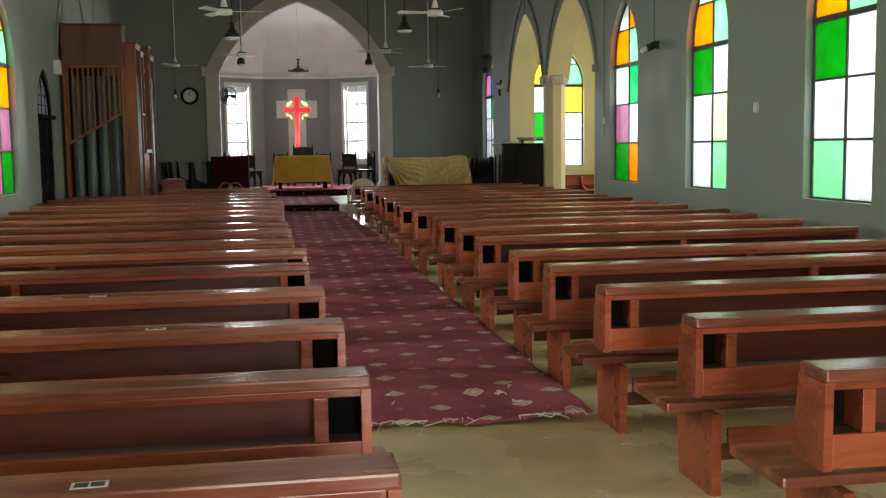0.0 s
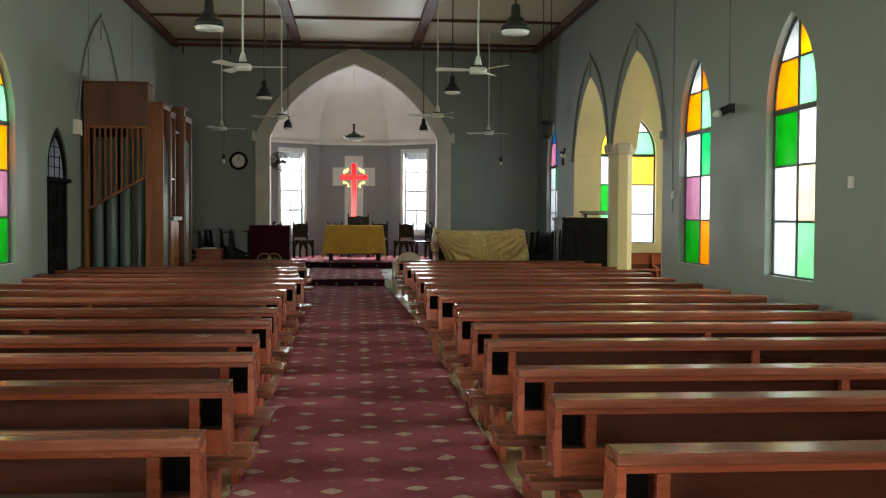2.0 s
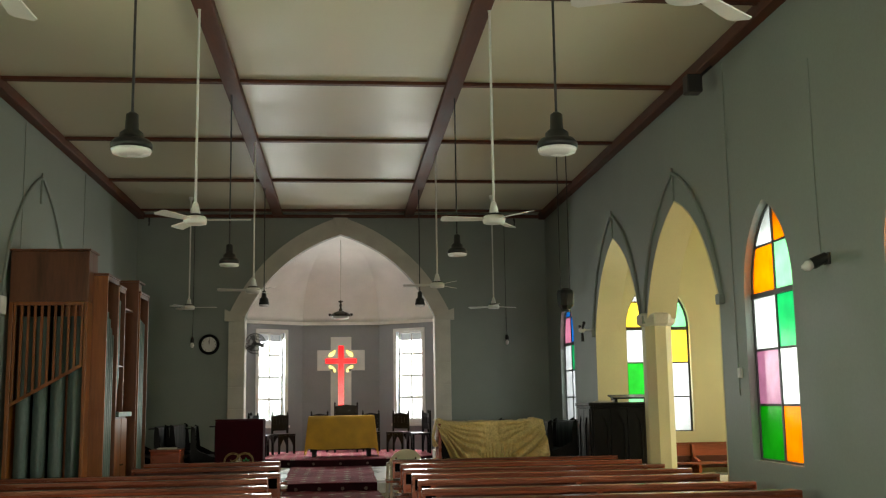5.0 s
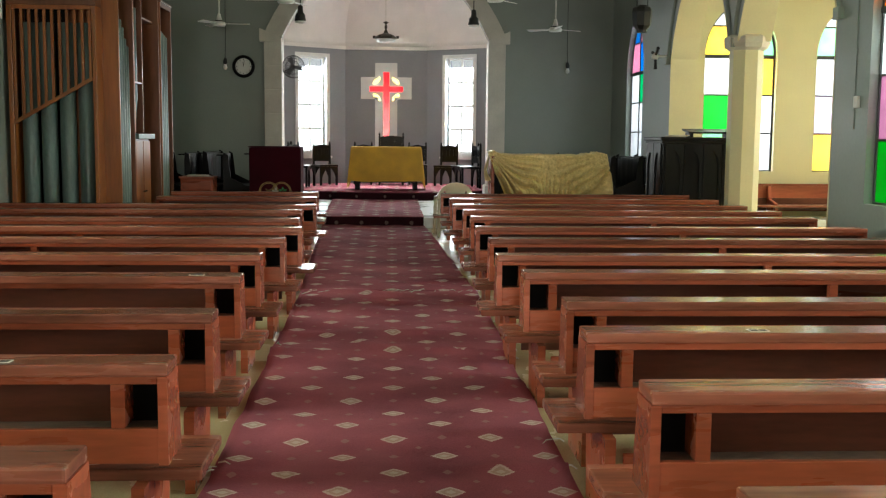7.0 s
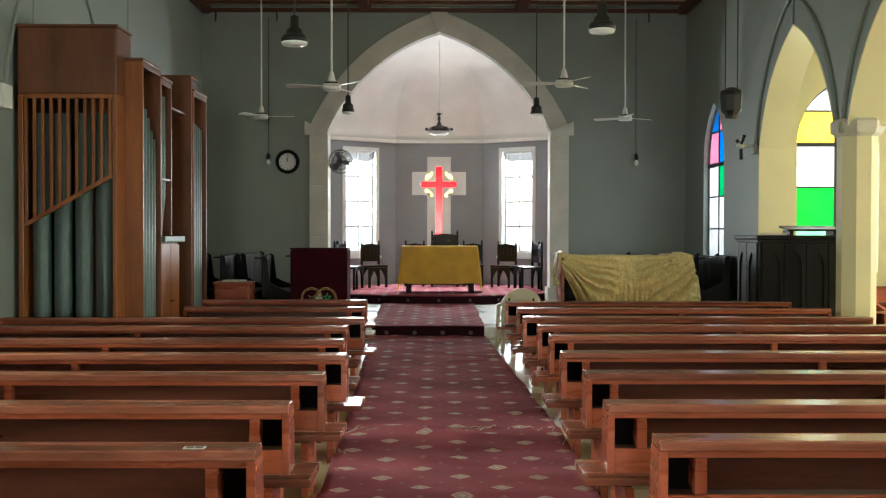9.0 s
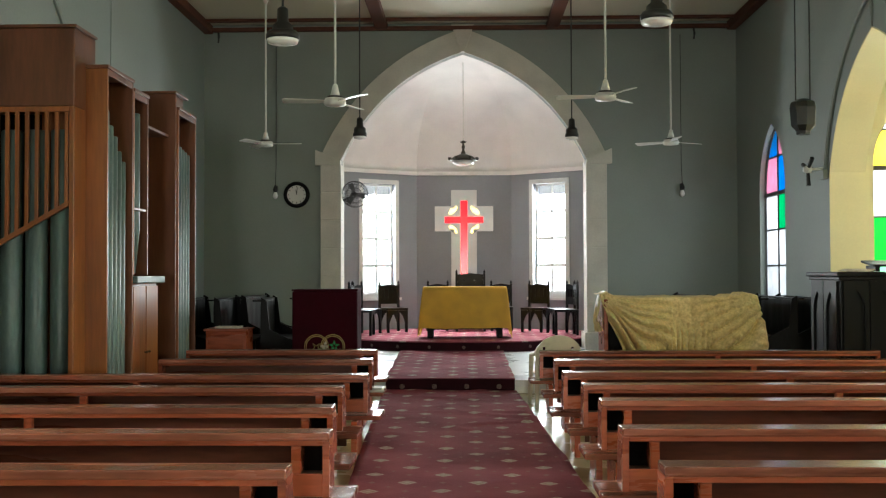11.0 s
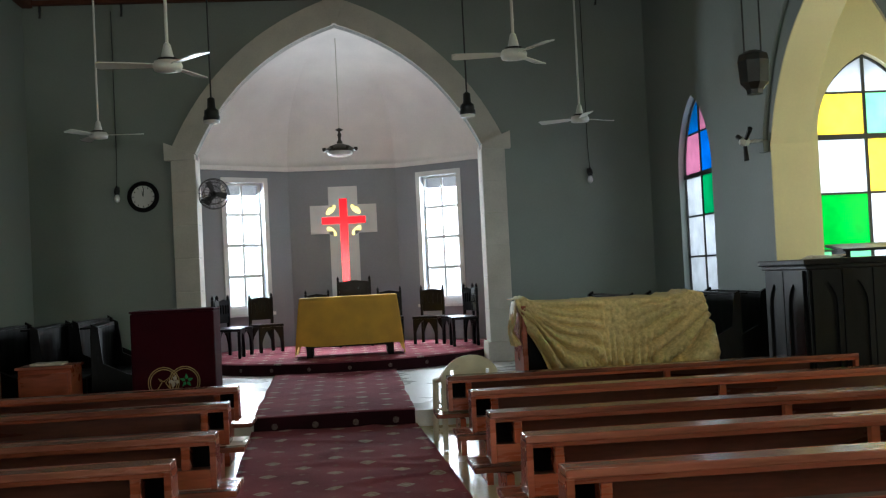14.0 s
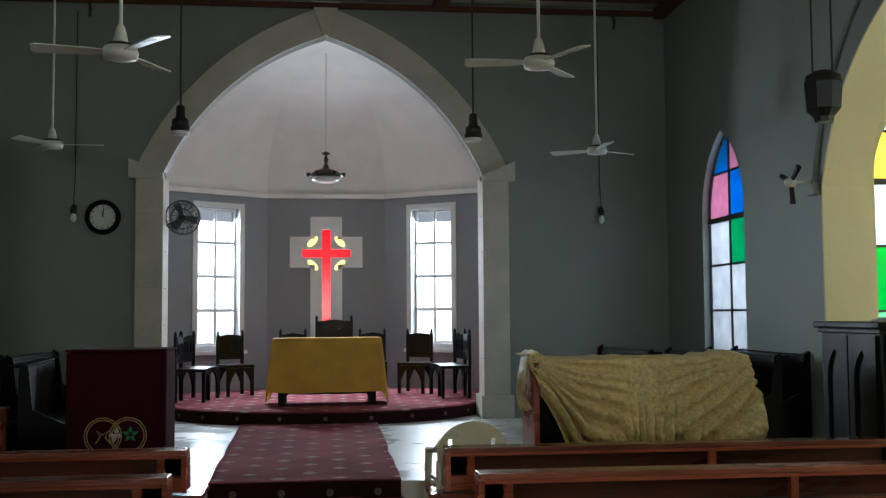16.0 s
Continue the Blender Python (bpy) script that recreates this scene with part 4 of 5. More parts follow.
def cloth_skirt(loop, z_top, z_bot, flare, mat_, folds, amp, name, label, seed, corner=0.0, levels=10):
    """A cloth laid over a box: flat top and a skirt that flares and gathers in folds."""
    bm = bmesh.new()
    n = len(loop)
    cx, cy = sum(p[0] for p in loop) / n, sum(p[1] for p in loop) / n
    rings_ = []
    for k in range(levels + 1):
        t = k / levels
        row = []
        for i, (x, y) in enumerate(loop):
            nx, ny = x - cx, y - cy
            ln = math.hypot(nx, ny)
            s = i / n
            w = math.sin(s * folds * 2 * math.pi + seed) * 0.6 + noise.noise((s * folds * 1.7, seed, t * 0.8)) * 0.8
            zb = z_bot + 0.03 * noise.noise((s * 9, seed, 2)) - corner * max(0, (abs(nx) / (max(abs(p[0] - cx) for p in loop)) - 0.93) / 0.07)
            d = flare * t ** 0.8 + amp * t * w
            row.append(bm.verts.new((x + nx / ln * d, y + ny / ln * d, z_top + (zb - z_top) * t + (0.008 if k == 0 else 0))))
        rings_.append(row)
    for a, b in zip(rings_, rings_[1:]):
        for i in range(n):
            bm.faces.new((a[i], a[(i + 1) % n], b[(i + 1) % n], b[i]))
    bm.faces.new(rings_[0])
    ob = part(name, bm, mat_, smooth=True)
    return tagged(ob, label, "cloth")


def rect_loop(x0, x1, y0, y1, step=0.03):
    nx, ny = int((x1 - x0) / step), int((y1 - y0) / step)
    return ([(x0 + (x1 - x0) * i / nx, y0) for i in range(nx)] + [(x1, y0 + (y1 - y0) * i / ny) for i in range(ny)]
            + [(x1 - (x1 - x0) * i / nx, y1) for i in range(nx)] + [(x0, y1 - (y1 - y0) * i / ny) for i in range(ny)])


cloth_skirt(rect_loop(TX0 - 0.015, TX1 + 0.015, TY0 - 0.015, TY1 + 0.015), TZ + 0.004, ZD + 0.19, 0.10, YELLOW, 9, 0.012, "table_cloth", "plain mustard-yellow cloth draped over the communion table", 1.3, corner=0.16)

# ---- carved black chairs on the dais ----
def gothic_chair(w, back, label):
    """Ebonised chair: solid seat, pierced back with finials, turned-out brackets under the seat."""
    ob = thing("carved_chair", label, "chair", "chairs on the dais")
    d = 0.46
    part("seat", box(-w / 2, w / 2, -d / 2, d / 2, 0.44, 0.485, 0.008), CHAIRWOOD, ob)
    for sx in (-1, 1):
        for sy in (-1, 1):
            part("leg", box(sx * (w / 2 - 0.03) - 0.024, sx * (w / 2 - 0.03) + 0.024, sy * (d / 2 - 0.03) - 0.024, sy * (d / 2 - 0.03) + 0.024, 0, 0.439, 0.005), CHAIRWOOD, ob)
        part("back_post", box(sx * (w / 2 - 0.024) - 0.022, sx * (w / 2 - 0.024) + 0.022, d / 2 - 0.045, d / 2, 0.486, back - 0.02, 0.005), CHAIRWOOD, ob)
        part("finial", lathe([(0.012, back - 0.02), (0.026, back), (0.016, back + 0.03), (0.002, back + 0.055)], 10, m=Matrix.Translation((sx * (w / 2 - 0.024), d / 2 - 0.022, 0))), CHAIRWOOD, ob)
    a, b = -w / 2 + 0.047, w / 2 - 0.047
    part("back_panel", box(a, b, d / 2 - 0.035, d / 2 - 0.01, 0.56, back - 0.07, 0.004), CHAIRWOOD, ob)
    nn = 4
    sl = (b - a) / nn
    cuts = [lancet(a + sl * k + 0.018, a + sl * (k + 1) - 0.018, back - 0.27, back - 0.16, back - 0.11, 4) for k in range(nn)]
    part("crest", plate([(a, back - 0.3), (b, back - 0.3), (b, back - 0.05), ((a + b) / 2, back - 0.02), (a, back - 0.05)], cuts, lambda u, v, q: (u, d / 2 - 0.052 + q, v), 0.016), CHAIRWOOD, ob)
    for y in (-d / 2 + 0.006, d / 2 - 0.036):
        br = [(a + (b - a) * k / 10, 0.438 - 0.24 * (abs(k - 5) / 5) ** 2.4) for k in range(11)]
        part("bracket", plate([(a, 0.438), *[(u, v - 0.03) for u, v in br], (b, 0.438)], [], lambda u, v, q, y=y: (u, y + q, v), 0.03), CHAIRWOOD, ob)
    return ob


chair = gothic_chair(0.46, 0.98, "black carved wooden chair with a pierced gothic back")
chair.matrix_basis = pose(0.24, 31.45, ZD)
for x, y, r in ((1.56, 31.45, 0), (-0.64, 30.9, 28), (2.22, 30.9, -25), (2.68, 30.35, -75), (2.72, 29.85, -88), (-1.12, 30.3, 70), (-1.16, 29.8, 86)):
    copy_thing(chair, pose(x, y, ZD, 0, 0, r))
big = gothic_chair(0.62, 1.20, "large black carved wooden chair behind the table")
big.matrix_basis = pose(0.92, 31.2, ZD)

# ---- lectern ----
lectern = thing("lectern", "lectern covered in dark maroon cloth with gilt rings", "lectern")
LX0, LX1, LY0, LY1 = -1.42, -0.57, 23.45, 23.98
cover = part("cloth", box(LX0, LX1, LY0, LY1, ZP, 1.44, 0.025), MAROON, lectern)
part("top", box(LX0 - 0.005, LX1 + 0.005, LY0 - 0.012, LY1 + 0.02, 1.441, 1.462, 0.008), MAROON, lectern)
for cx in (-1.10, -0.89):
    for r in (0.155, 0.135):
        part("gilt_ring", tube([(cx + r * math.cos(a), LY0 - 0.004, 0.72 + r * math.sin(a)) for a in [k * math.pi / 18 for k in range(37)]], 0.0055, 6), GILT, cover, "gilt embroidered ring")
leafy = bmesh.new()
for k in range(5):
    a = k * 2 * math.pi / 5
    lathe([(0.001, 0), (0.018, 0.02), (0.001, 0.06)], 8, leafy, Matrix.Translation((-0.87, LY0 - 0.006, 0.73)) @ Matrix.Rotation(a, 4, "Y") @ Matrix.Translation((0, 0, 0.012)) @ Matrix.Diagonal((1, 0.3, 1, 1)))
part("green_motif", leafy, GREENP, lectern, "green embroidered motif")
bird = bmesh.new()
for a, ln in ((0.3, 0.07), (1.9, 0.06), (3.4, 0.08), (4.6, 0.06)):
    lathe([(0.001, 0), (0.022, 0.03), (0.001, ln)], 8, bird, Matrix.Translation((-0.995, LY0 - 0.006, 0.73)) @ Matrix.Rotation(a, 4, "Y") @ Matrix.Diagonal((1, 0.3, 1, 1)))
part("white_motif", bird, PAPER, lectern, "pale embroidered motif")
part("gilt_motif", tube([(-1.16, LY0 - 0.004, 0.66), (-1.12, LY0 - 0.004, 0.72), (-1.15, LY0 - 0.004, 0.76), (-1.10, LY0 - 0.004, 0.73), (-1.05, LY0 - 0.004, 0.77), (-1.08, LY0 - 0.004, 0.71), (-1.04, LY0 - 0.004, 0.66)], 0.006, 6), GILT, lectern)


# ---- black choir stalls ----
def choir_stall(length, label):
    ob = thing("choir_stall", label, "bench", "choir stalls")
    for k in (0, 1):
        x = k * (length - 0.06)
        end = [(-0.06, 0), (0.50, 0), (0.50, 0.44), (0.30, 0.50), (0.06, 0.62), (0.02, 1.0), (-0.05, 1.04), (-0.06, 0.9)]
        part("end_panel", plate(end, [], lambda u, v, w, x=x: (x + w, u, v), 0.06), BLACKWOOD, ob)
    part("seat", box(0.061, length - 0.061, 0.0, 0.46, 0.42, 0.455, 0.006), BLACKWOOD, ob)
    part("backrest", box(0.061, length - 0.061, -0.05, -0.02, 0.30, 0.98, 0.006), BLACKWOOD, ob)
    part("book_rest", box(0.061, length - 0.061, -0.17, -0.021, 0.985, 1.005, 0.004), BLACKWOOD, ob)
    return ob


stall = choir_stall(1.9, "black wooden choir stall with shaped ends")
stall.matrix_basis = pose(-2.02, 25.6, ZP, 0, 0, -84)
for x, y, r in ((-1.62, 26.9, -88), (-2.65, 25.9, -86), (-3.15, 25.95, -88), (-2.5, 27.5, -90)):
    copy_thing(stall, pose(x, y, ZP, 0, 0, r))
for x, y, r in ((4.72, 24.0, 90), (5.2, 24.0, 90), (5.6, 24.2, 90), (4.3, 25.2, 92)):
    copy_thing(stall, pose(x, y, ZP, 0, 0, r))
side = thing("side_cabinet", "small reddish-brown wooden cabinet with a papers-strewn top", "cabinet")
part("body", box(-2.52, -2.0, 23.36, 23.8, ZP, 0.93, 0.01), WOOD, side)
part("door", box(-2.49, -2.03, 23.342, 23.358, ZP + 0.05, 0.88, 0.004), WOOD, side)
part("top", box(-2.54, -1.98, 23.33, 23.82, 0.931, 0.96, 0.006), WOODTOP, side)
book = tagged(part("open_book", box(-2.42, -2.1, 23.42, 23.66, 0.961, 0.985, 0.006), PAPER), "pale open book lying on the cabinet", "book")

# ---- piano under a gold cloth ----
piano = thing("upright_piano", "dark upright piano hidden under a gold brocade cloth", "piano")
PX0, PX1, PY0, PY1 = 2.54, 4.30, 22.55, 23.1
part("case", box(PX0, PX1, PY0 + 0.12, PY1, 0, 1.36, 0.02), BLACKWOOD, piano)
part("side_board", box(PX0 - 0.05, PX0 - 0.002, PY0, PY1, 0, 1.345, 0.01), WOOD, piano)
bm = bmesh.new()
nu, nv = 190, 60
vsrows = []
for j in range(nv + 1):
    t = j / nv
    row = []
    for i in range(nu + 1):
        s = i / nu
        x = PX0 - 0.10 + (PX1 - PX0 + 0.14) * s
        bunch = math.exp(-((s - 0.04) / 0.05) ** 2) + 0.75 * math.exp(-((s - 0.93) / 0.06) ** 2) + 0.5 * math.exp(-((s - 0.83) / 0.03) ** 2)
        crown = 1.375 + 0.07 * bunch * (0.7 + 0.6 * noise.noise((s * 30, 2, 7))) + 0.012 * noise.noise((s * 9, 1, 1))
        if t < 0.16:
            # over the top, bunched up at both corners
            w = t / 0.16
            y, z = PY1 + 0.02 - (PY1 - PY0 - 0.06) * w, crown + 0.02 * noise.noise((s * 12, w * 3, 1))
        else:
            # down the front: folds fan out from the two bunched corners, loose gathers between them
            q = (t - 0.16) / 0.84
            hem = 0.50 + 0.05 * noise.noise((s * 11, 0, 3)) - 0.06 * math.exp(-((s - 0.16) / 0.1) ** 2)
            z = crown + (hem - crown) * q
            ta, tb = math.atan2(q * 0.85, s + 0.03), math.atan2(q * 0.85, 1.0 - s + 0.10)
            wa, wb = max(0, 1 - s / 0.46) ** 0.6, max(0, 1 - (1 - s) / 0.42) ** 0.6
            ra, rb = math.hypot(q * 0.85, s), math.hypot(q * 0.85, 1 - s)
            fa = abs(math.sin(ta * 15 + 2.6 * noise.noise((ta * 2.3, ra * 2.2, 31)))) ** 0.8 * wa * min(1, 2.2 * ra)
            fb = abs(math.sin(tb * 16 + 2.6 * noise.noise((tb * 2.1, rb * 2.4, 47)))) ** 0.8 * wb * min(1, 2.0 * rb)
            mid_g = math.exp(-((s - 0.58) / 0.2) ** 2) * max(0, q - 0.3) * 1.6
            fm = abs(math.sin(s * 80 + 3.0 * noise.noise((s * 8, q * 1.6, 5)))) ** 0.8 * mid_g
            small = 0.16 * noise.noise((s * 20, q * 13, 61)) + 0.08 * noise.noise((s * 50, q * 30, 62))
            y = PY0 + 0.07 - 0.05 * q ** 0.5 - 0.30 * fa - 0.26 * fb - 0.22 * fm - 0.25 * small * min(1, q * 5) - 0.04 * math.sin(min(1, q) * math.pi) * math.exp(-((s - 0.3) / 0.2) ** 2)
            # the free edge falls away inwards from the corner, the other one hangs outwards
            x += 0.34 * q ** 1.1 * max(0, 1 - s / 0.5) + 0.10 * q * max(0, (s - 0.6) / 0.4) + 0.025 * q * noise.noise((s * 9, q * 3, 8))
        row.append(bm.verts.new((x, y, z)))
    vsrows.append(row)
for a, b in zip(vsrows, vsrows[1:]):
    for i in range(nu):
        bm.faces.new((a[i], a[i + 1], b[i + 1], b[i]))
got = bmesh.ops.extrude_face_region(bm, geom=bm.faces[:])
bmesh.ops.translate(bm, vec=(0, 0.006, -0.004), verts=[g for g in got["geom"] if isinstance(g, bmesh.types.BMVert)])
# the tail that hangs over the piano's end
nu, nv = 26, 22
tail = []
for j in range(nv + 1):
    t = j / nv
    row = []
    for i in range(nu + 1):
        s = i / nu
        fold = 1 - abs(noise.noise((s * 9, t * 1.4, 71)) * 2)
        row.append(bm.verts.new((PX0 - 0.065 - 0.05 * fold * (0.4 + t) - 0.03 * math.sin(t * 3), PY0 + 0.04 + (0.34 - 0.12 * t) * s, 1.41 - (0.44 + 0.12 * noise.noise((s * 5, 0, 72))) * t - 0.03 * s)))
    tail.append(row)
for a, b in zip(tail, tail[1:]):
    for i in range(nu):
        bm.faces.new((a[i], a[i + 1], b[i + 1], b[i]))
tagged(part("brocade_cloth", bm, GOLD, smooth=True), "crumpled gold brocade cloth hanging in gathered folds", "cloth")

# ---- black organ console with arched panels ----
console = thing("console_cabinet", "tall black wooden cabinet with arched panels", "cabinet")
CX0, CX1, CY0, CY1 = 4.97, 6.18, 21.62, 22.58
part("body", box(CX0, CX1, CY0, CY1, 0, 1.61, 0.012), BLACKSATIN, console)
part("top", box(CX0 - 0.05, CX1 + 0.05, CY0 - 0.05, CY1 + 0.05, 1.611, 1.665, 0.012), BLACKSATIN, console)
part("cornice_mould", box(CX0 - 0.025, CX1 + 0.025, CY0 - 0.025, CY1 + 0.025, 1.57, 1.6105, 0.01), BLACKSATIN, console)
part("plinth", box(CX0 - 0.03, CX1 + 0.03, CY0 - 0.03, CY1 + 0.03, 0, 0.16, 0.01), BLACKSATIN, console)
for k in range(4):
    a = CX0 + 0.03 + k * 0.29
    part("arched_panel", plate([(a, 0.2), (a + 0.28, 0.2), (a + 0.28, 1.56), (a, 1.56)], [lancet(a + 0.05, a + 0.23, 0.28, 1.24, 1.46, 8)], lambda u, v, w: (u, CY0 - 0.024 + w, v), 0.023), BLACKSATIN, console)
for k in range(2):
    a = CY0 + 0.06 + k * 0.43
    part("end_panel", plate([(a, 0.2), (a + 0.41, 0.2), (a + 0.41, 1.56), (a, 1.56)], [lancet(a + 0.08, a + 0.33, 0.28, 1.2, 1.44, 8)], lambda u, v, w: (CX0 - 0.024 + w, u, v), 0.023), BLACKSATIN, console)
desk = thing("book_stand", "low black book stand lying on the cabinet", "stand")
part("board", plate([(0, 0), (0.36, 0.05), (0.36, 0.075), (0, 0.025)], [], lambda u, v, w: (5.38 + w, 21.74 + u, 1.72 + v), 0.72), BLACKSATIN, desk)
for x in (5.42, 6.0):
    part("foot", box(x, x + 0.05, 21.78, 22.06, 1.666, 1.735, 0.004), BLACKSATIN, desk)
papers = thing("paper_stack", "loose stack of white papers on the black cabinet", "papers")
for k in range(4):
    sheet_ = box(-0.15, 0.15, -0.105, 0.105, 1.667 + 0.008 * k, 1.674 + 0.008 * k)
    bmesh.ops.transform(sheet_, matrix=Matrix.Translation((5.2 + 0.02 * k, 21.82 + 0.015 * (k % 2), 0)) @ Matrix.Rotation(0.25 * (k % 3) - 0.2, 4, "Z"), verts=sheet_.verts[:])
    part("sheet", sheet_, PAPER, papers)

# bench under the transept windows
bench = thing("transept_bench", "reddish-brown wooden bench along the transept end wall", "bench")
part("backrest", box(6.2, 8.7, 23.86, 23.90, ZP + 0.1, 0.85, 0.006), WOOD, bench)
part("top_rail", box(6.18, 8.72, 23.84, 23.93, 0.851, 0.885, 0.008), WOODTOP, bench)
part("lower_board", box(6.2, 8.7, 23.835, 23.858, ZP + 0.12, 0.64, 0.004), WOODPANEL, bench)
part("seat", box(6.2, 8.7, 23.42, 23.834, 0.50, 0.535, 0.008), WOODTOP, bench)
for x in (6.22, 7.4, 8.62):
    part("end_board", plate([(23.42, ZP), (23.86, ZP), (23.86, 0.84), (23.80, 0.84), (23.74, 0.62), (23.44, 0.56)], [], lambda u, v, w, x=x: (x + w, u, v), 0.05), WOOD, bench)

# ---- plastic chair ----
pc = thing("plastic_chair", "cream moulded plastic armchair with an arched back", "chair")
part("seat", box(-0.23, 0.23, -0.22, 0.22, 0.41, 0.44, 0.014), PLASTIC, pc)
for sx in (-1, 1):
    part("front_leg", rod((sx * 0.25, 0.24, 0), (sx * 0.235, 0.20, 0.66), 0.024, 10, None, 0.03), PLASTIC, pc)
    part("back_leg", rod((sx * 0.26, -0.30, 0), (sx * 0.235, -0.20, 0.62), 0.024, 10, None, 0.03), PLASTIC, pc)
    part("armrest", tube([(sx * 0.235, 0.22, 0.655), (sx * 0.26, 0.05, 0.675), (sx * 0.25, -0.15, 0.70), (sx * 0.21, -0.22, 0.80)], 0.028, 8), PLASTIC, pc, "", True)
bk = bmesh.new()
o = [(-0.235, 0.44)] + [(0.235, 0.44)] + [(0.265 * math.cos(a), 0.70 + 0.25 * math.sin(a)) for a in [k * math.pi / 16 for k in range(17)]]
cuts = [[(s * 0.15 - 0.02, 0.50), (s * 0.15 + 0.02, 0.50), (s * 0.165 + 0.012, 0.80), (s * 0.165 - 0.02, 0.80)] for s in (-1, 1)]
plate(o, cuts, lambda u, v, w: (u, -0.20 - (v - 0.44) * 0.18 - 0.12 * (0.06 - u * u) + w, v), 0.022, bk)
part("backrest", bk, PLASTIC, pc)
pc.matrix_basis = pose(1.86, 22.15, rise(22.15), 0, 0, 6) @ Matrix.Diagonal((1, 1, 0.88, 1))


# ---- ceiling fans and lamps ----
def ceiling_fan(z, label, rot, rotor=0.58):
    ob = thing("ceiling_fan", label, "fan", "ceiling fans")
    part("rod", rod((0, 0, z + 0.1), (0, 0, ZC - 0.03), 0.014), WHITE, ob)
    part("canopy", lathe([(0.012, z + 0.05), (0.055, z + 0.06), (0.03, z + 0.17), (0.014, z + 0.19)], 16), WHITE, ob, "", True)
    part("ceiling_cup", lathe([(0.05, ZC - 0.004), (0.05, ZC - 0.05), (0.015, ZC - 0.12)], 16), WHITE, ob, "", True)
    part("collar", lathe([(0.06, z + 0.035), (0.095, z + 0.03), (0.085, z + 0.052), (0.05, z + 0.056)], 20), BLACK, ob, "dark collar")
    motor = part("motor", lathe([(0.05, z - 0.055), (0.115, z - 0.05), (0.125, z - 0.01), (0.11, z + 0.028), (0.06, z + 0.034)], 24), WHITE, ob, "", True)
    for k in range(3):
        a = rot + k * 2 * math.pi / 3
        m = Matrix.Rotation(a, 4, "Z") @ Matrix.Translation((0, 0, z - 0.01)) @ Matrix.Rotation(radians(11), 4, "X")
        blade = plate([(0.11, -0.035), (0.2, -0.055), (rotor - 0.03, -0.075), (rotor, -0.05), (rotor, 0.05), (rotor - 0.03, 0.07), (0.2, 0.05), (0.11, 0.035)], [], lambda u, v, w: (u, v, w), 0.008)
        bmesh.ops.transform(blade, matrix=m, verts=blade.verts[:])
        part("blade", blade, WHITE, motor)
    return ob


for x, y, z, r in ((-2.39, 26.65, 3.77, 0.03), (4.06, 26.35, 3.72, 0.5), (-0.60, 21.45, 3.57, math.pi + 0.15), (2.46, 22.05, 3.71, math.pi - 0.1), (-0.71, 15.54, 3.69, -0.02), (2.48, 15.4, 3.68, math.pi + 0.05), (-0.76, 9.2, 3.73, -0.5), (2.56, 9.25, 3.75, 0.75)):
    f = ceiling_fan(z, "white three-blade ceiling fan on a long rod", r)
    f.matrix_basis = pose(x, y, 0)


def pendant(z, shade, label):
    ob = thing("pendant_lamp", label, "lamp", "pendant lamps")
    part("cord", rod((0, 0, z + 0.2), (0, 0, ZC - 0.02), 0.010), CABLE, ob)
    part("shade", lathe([(0.02, z + 0.26), (0.045, z + 0.24), (0.05, z + 0.13), (0.085, z + 0.10), (0.09, z + 0.06), (shade * 0.85, z + 0.05), (shade, z + 0.02), (shade, z - 0.02)], 22), BLACK, ob, "", True)
    part("diffuser", lathe([(shade * 0.96, z - 0.021), (shade * 0.9, z - 0.05), (shade * 0.4, z - 0.06)], 22), BULB, ob, "dull white glass diffuser", True)
    return ob


for x, y, z, s in ((-0.71, 25.14, 3.69, 0.10), (2.40, 25.3, 3.68, 0.10), (-0.70, 18.76, 3.66, 0.14), (2.45, 18.78, 3.80, 0.14), (-0.67, 12.0, 3.60, 0.15), (2.44, 11.87, 3.60, 0.15)):
    p = pendant(z, s, "black metal pendant lamp on a long cord")
    p.matrix_basis = pose(x, y, 0)

ch = thing("chandelier", "small dark brass chandelier hanging in the apse", "lamp")
CXc, CYc, CZ = 0.79, 29.6, 3.88
part("rod", rod((CXc, CYc, CZ + 0.25), (CXc, CYc, 5.75), 0.008), STONE, ch, "thin pale rod")
part("stem", lathe([(0.02, CZ + 0.02), (0.05, CZ + 0.06), (0.02, CZ + 0.12), (0.035, CZ + 0.18), (0.015, CZ + 0.24), (0.07, CZ + 0.27), (0.01, CZ + 0.30)], 14, m=Matrix.Translation((CXc, CYc, 0))), BRASS, ch, "", True)
bowl = part("bowl", lathe([(0.03, CZ + 0.05), (0.17, CZ + 0.0), (0.24, CZ - 0.05), (0.26, CZ - 0.08), (0.22, CZ - 0.09)], 24, m=Matrix.Translation((CXc, CYc, 0))), BRASS, ch, "", True)
part("glass_bowl", lathe([(0.21, CZ - 0.091), (0.20, CZ - 0.14), (0.12, CZ - 0.17)], 24, m=Matrix.Translation((CXc, CYc, 0))), BULB, ch, "cloudy glass bowl", True)
for k in range(6):
    a = k * math.pi / 3
    part("lamp_holder", lathe([(0.02, CZ - 0.08), (0.035, CZ - 0.05), (0.03, CZ - 0.02)], 10, m=Matrix.Translation((CXc + 0.26 * math.cos(a), CYc + 0.26 * math.sin(a), 0))), BRASS, bowl)

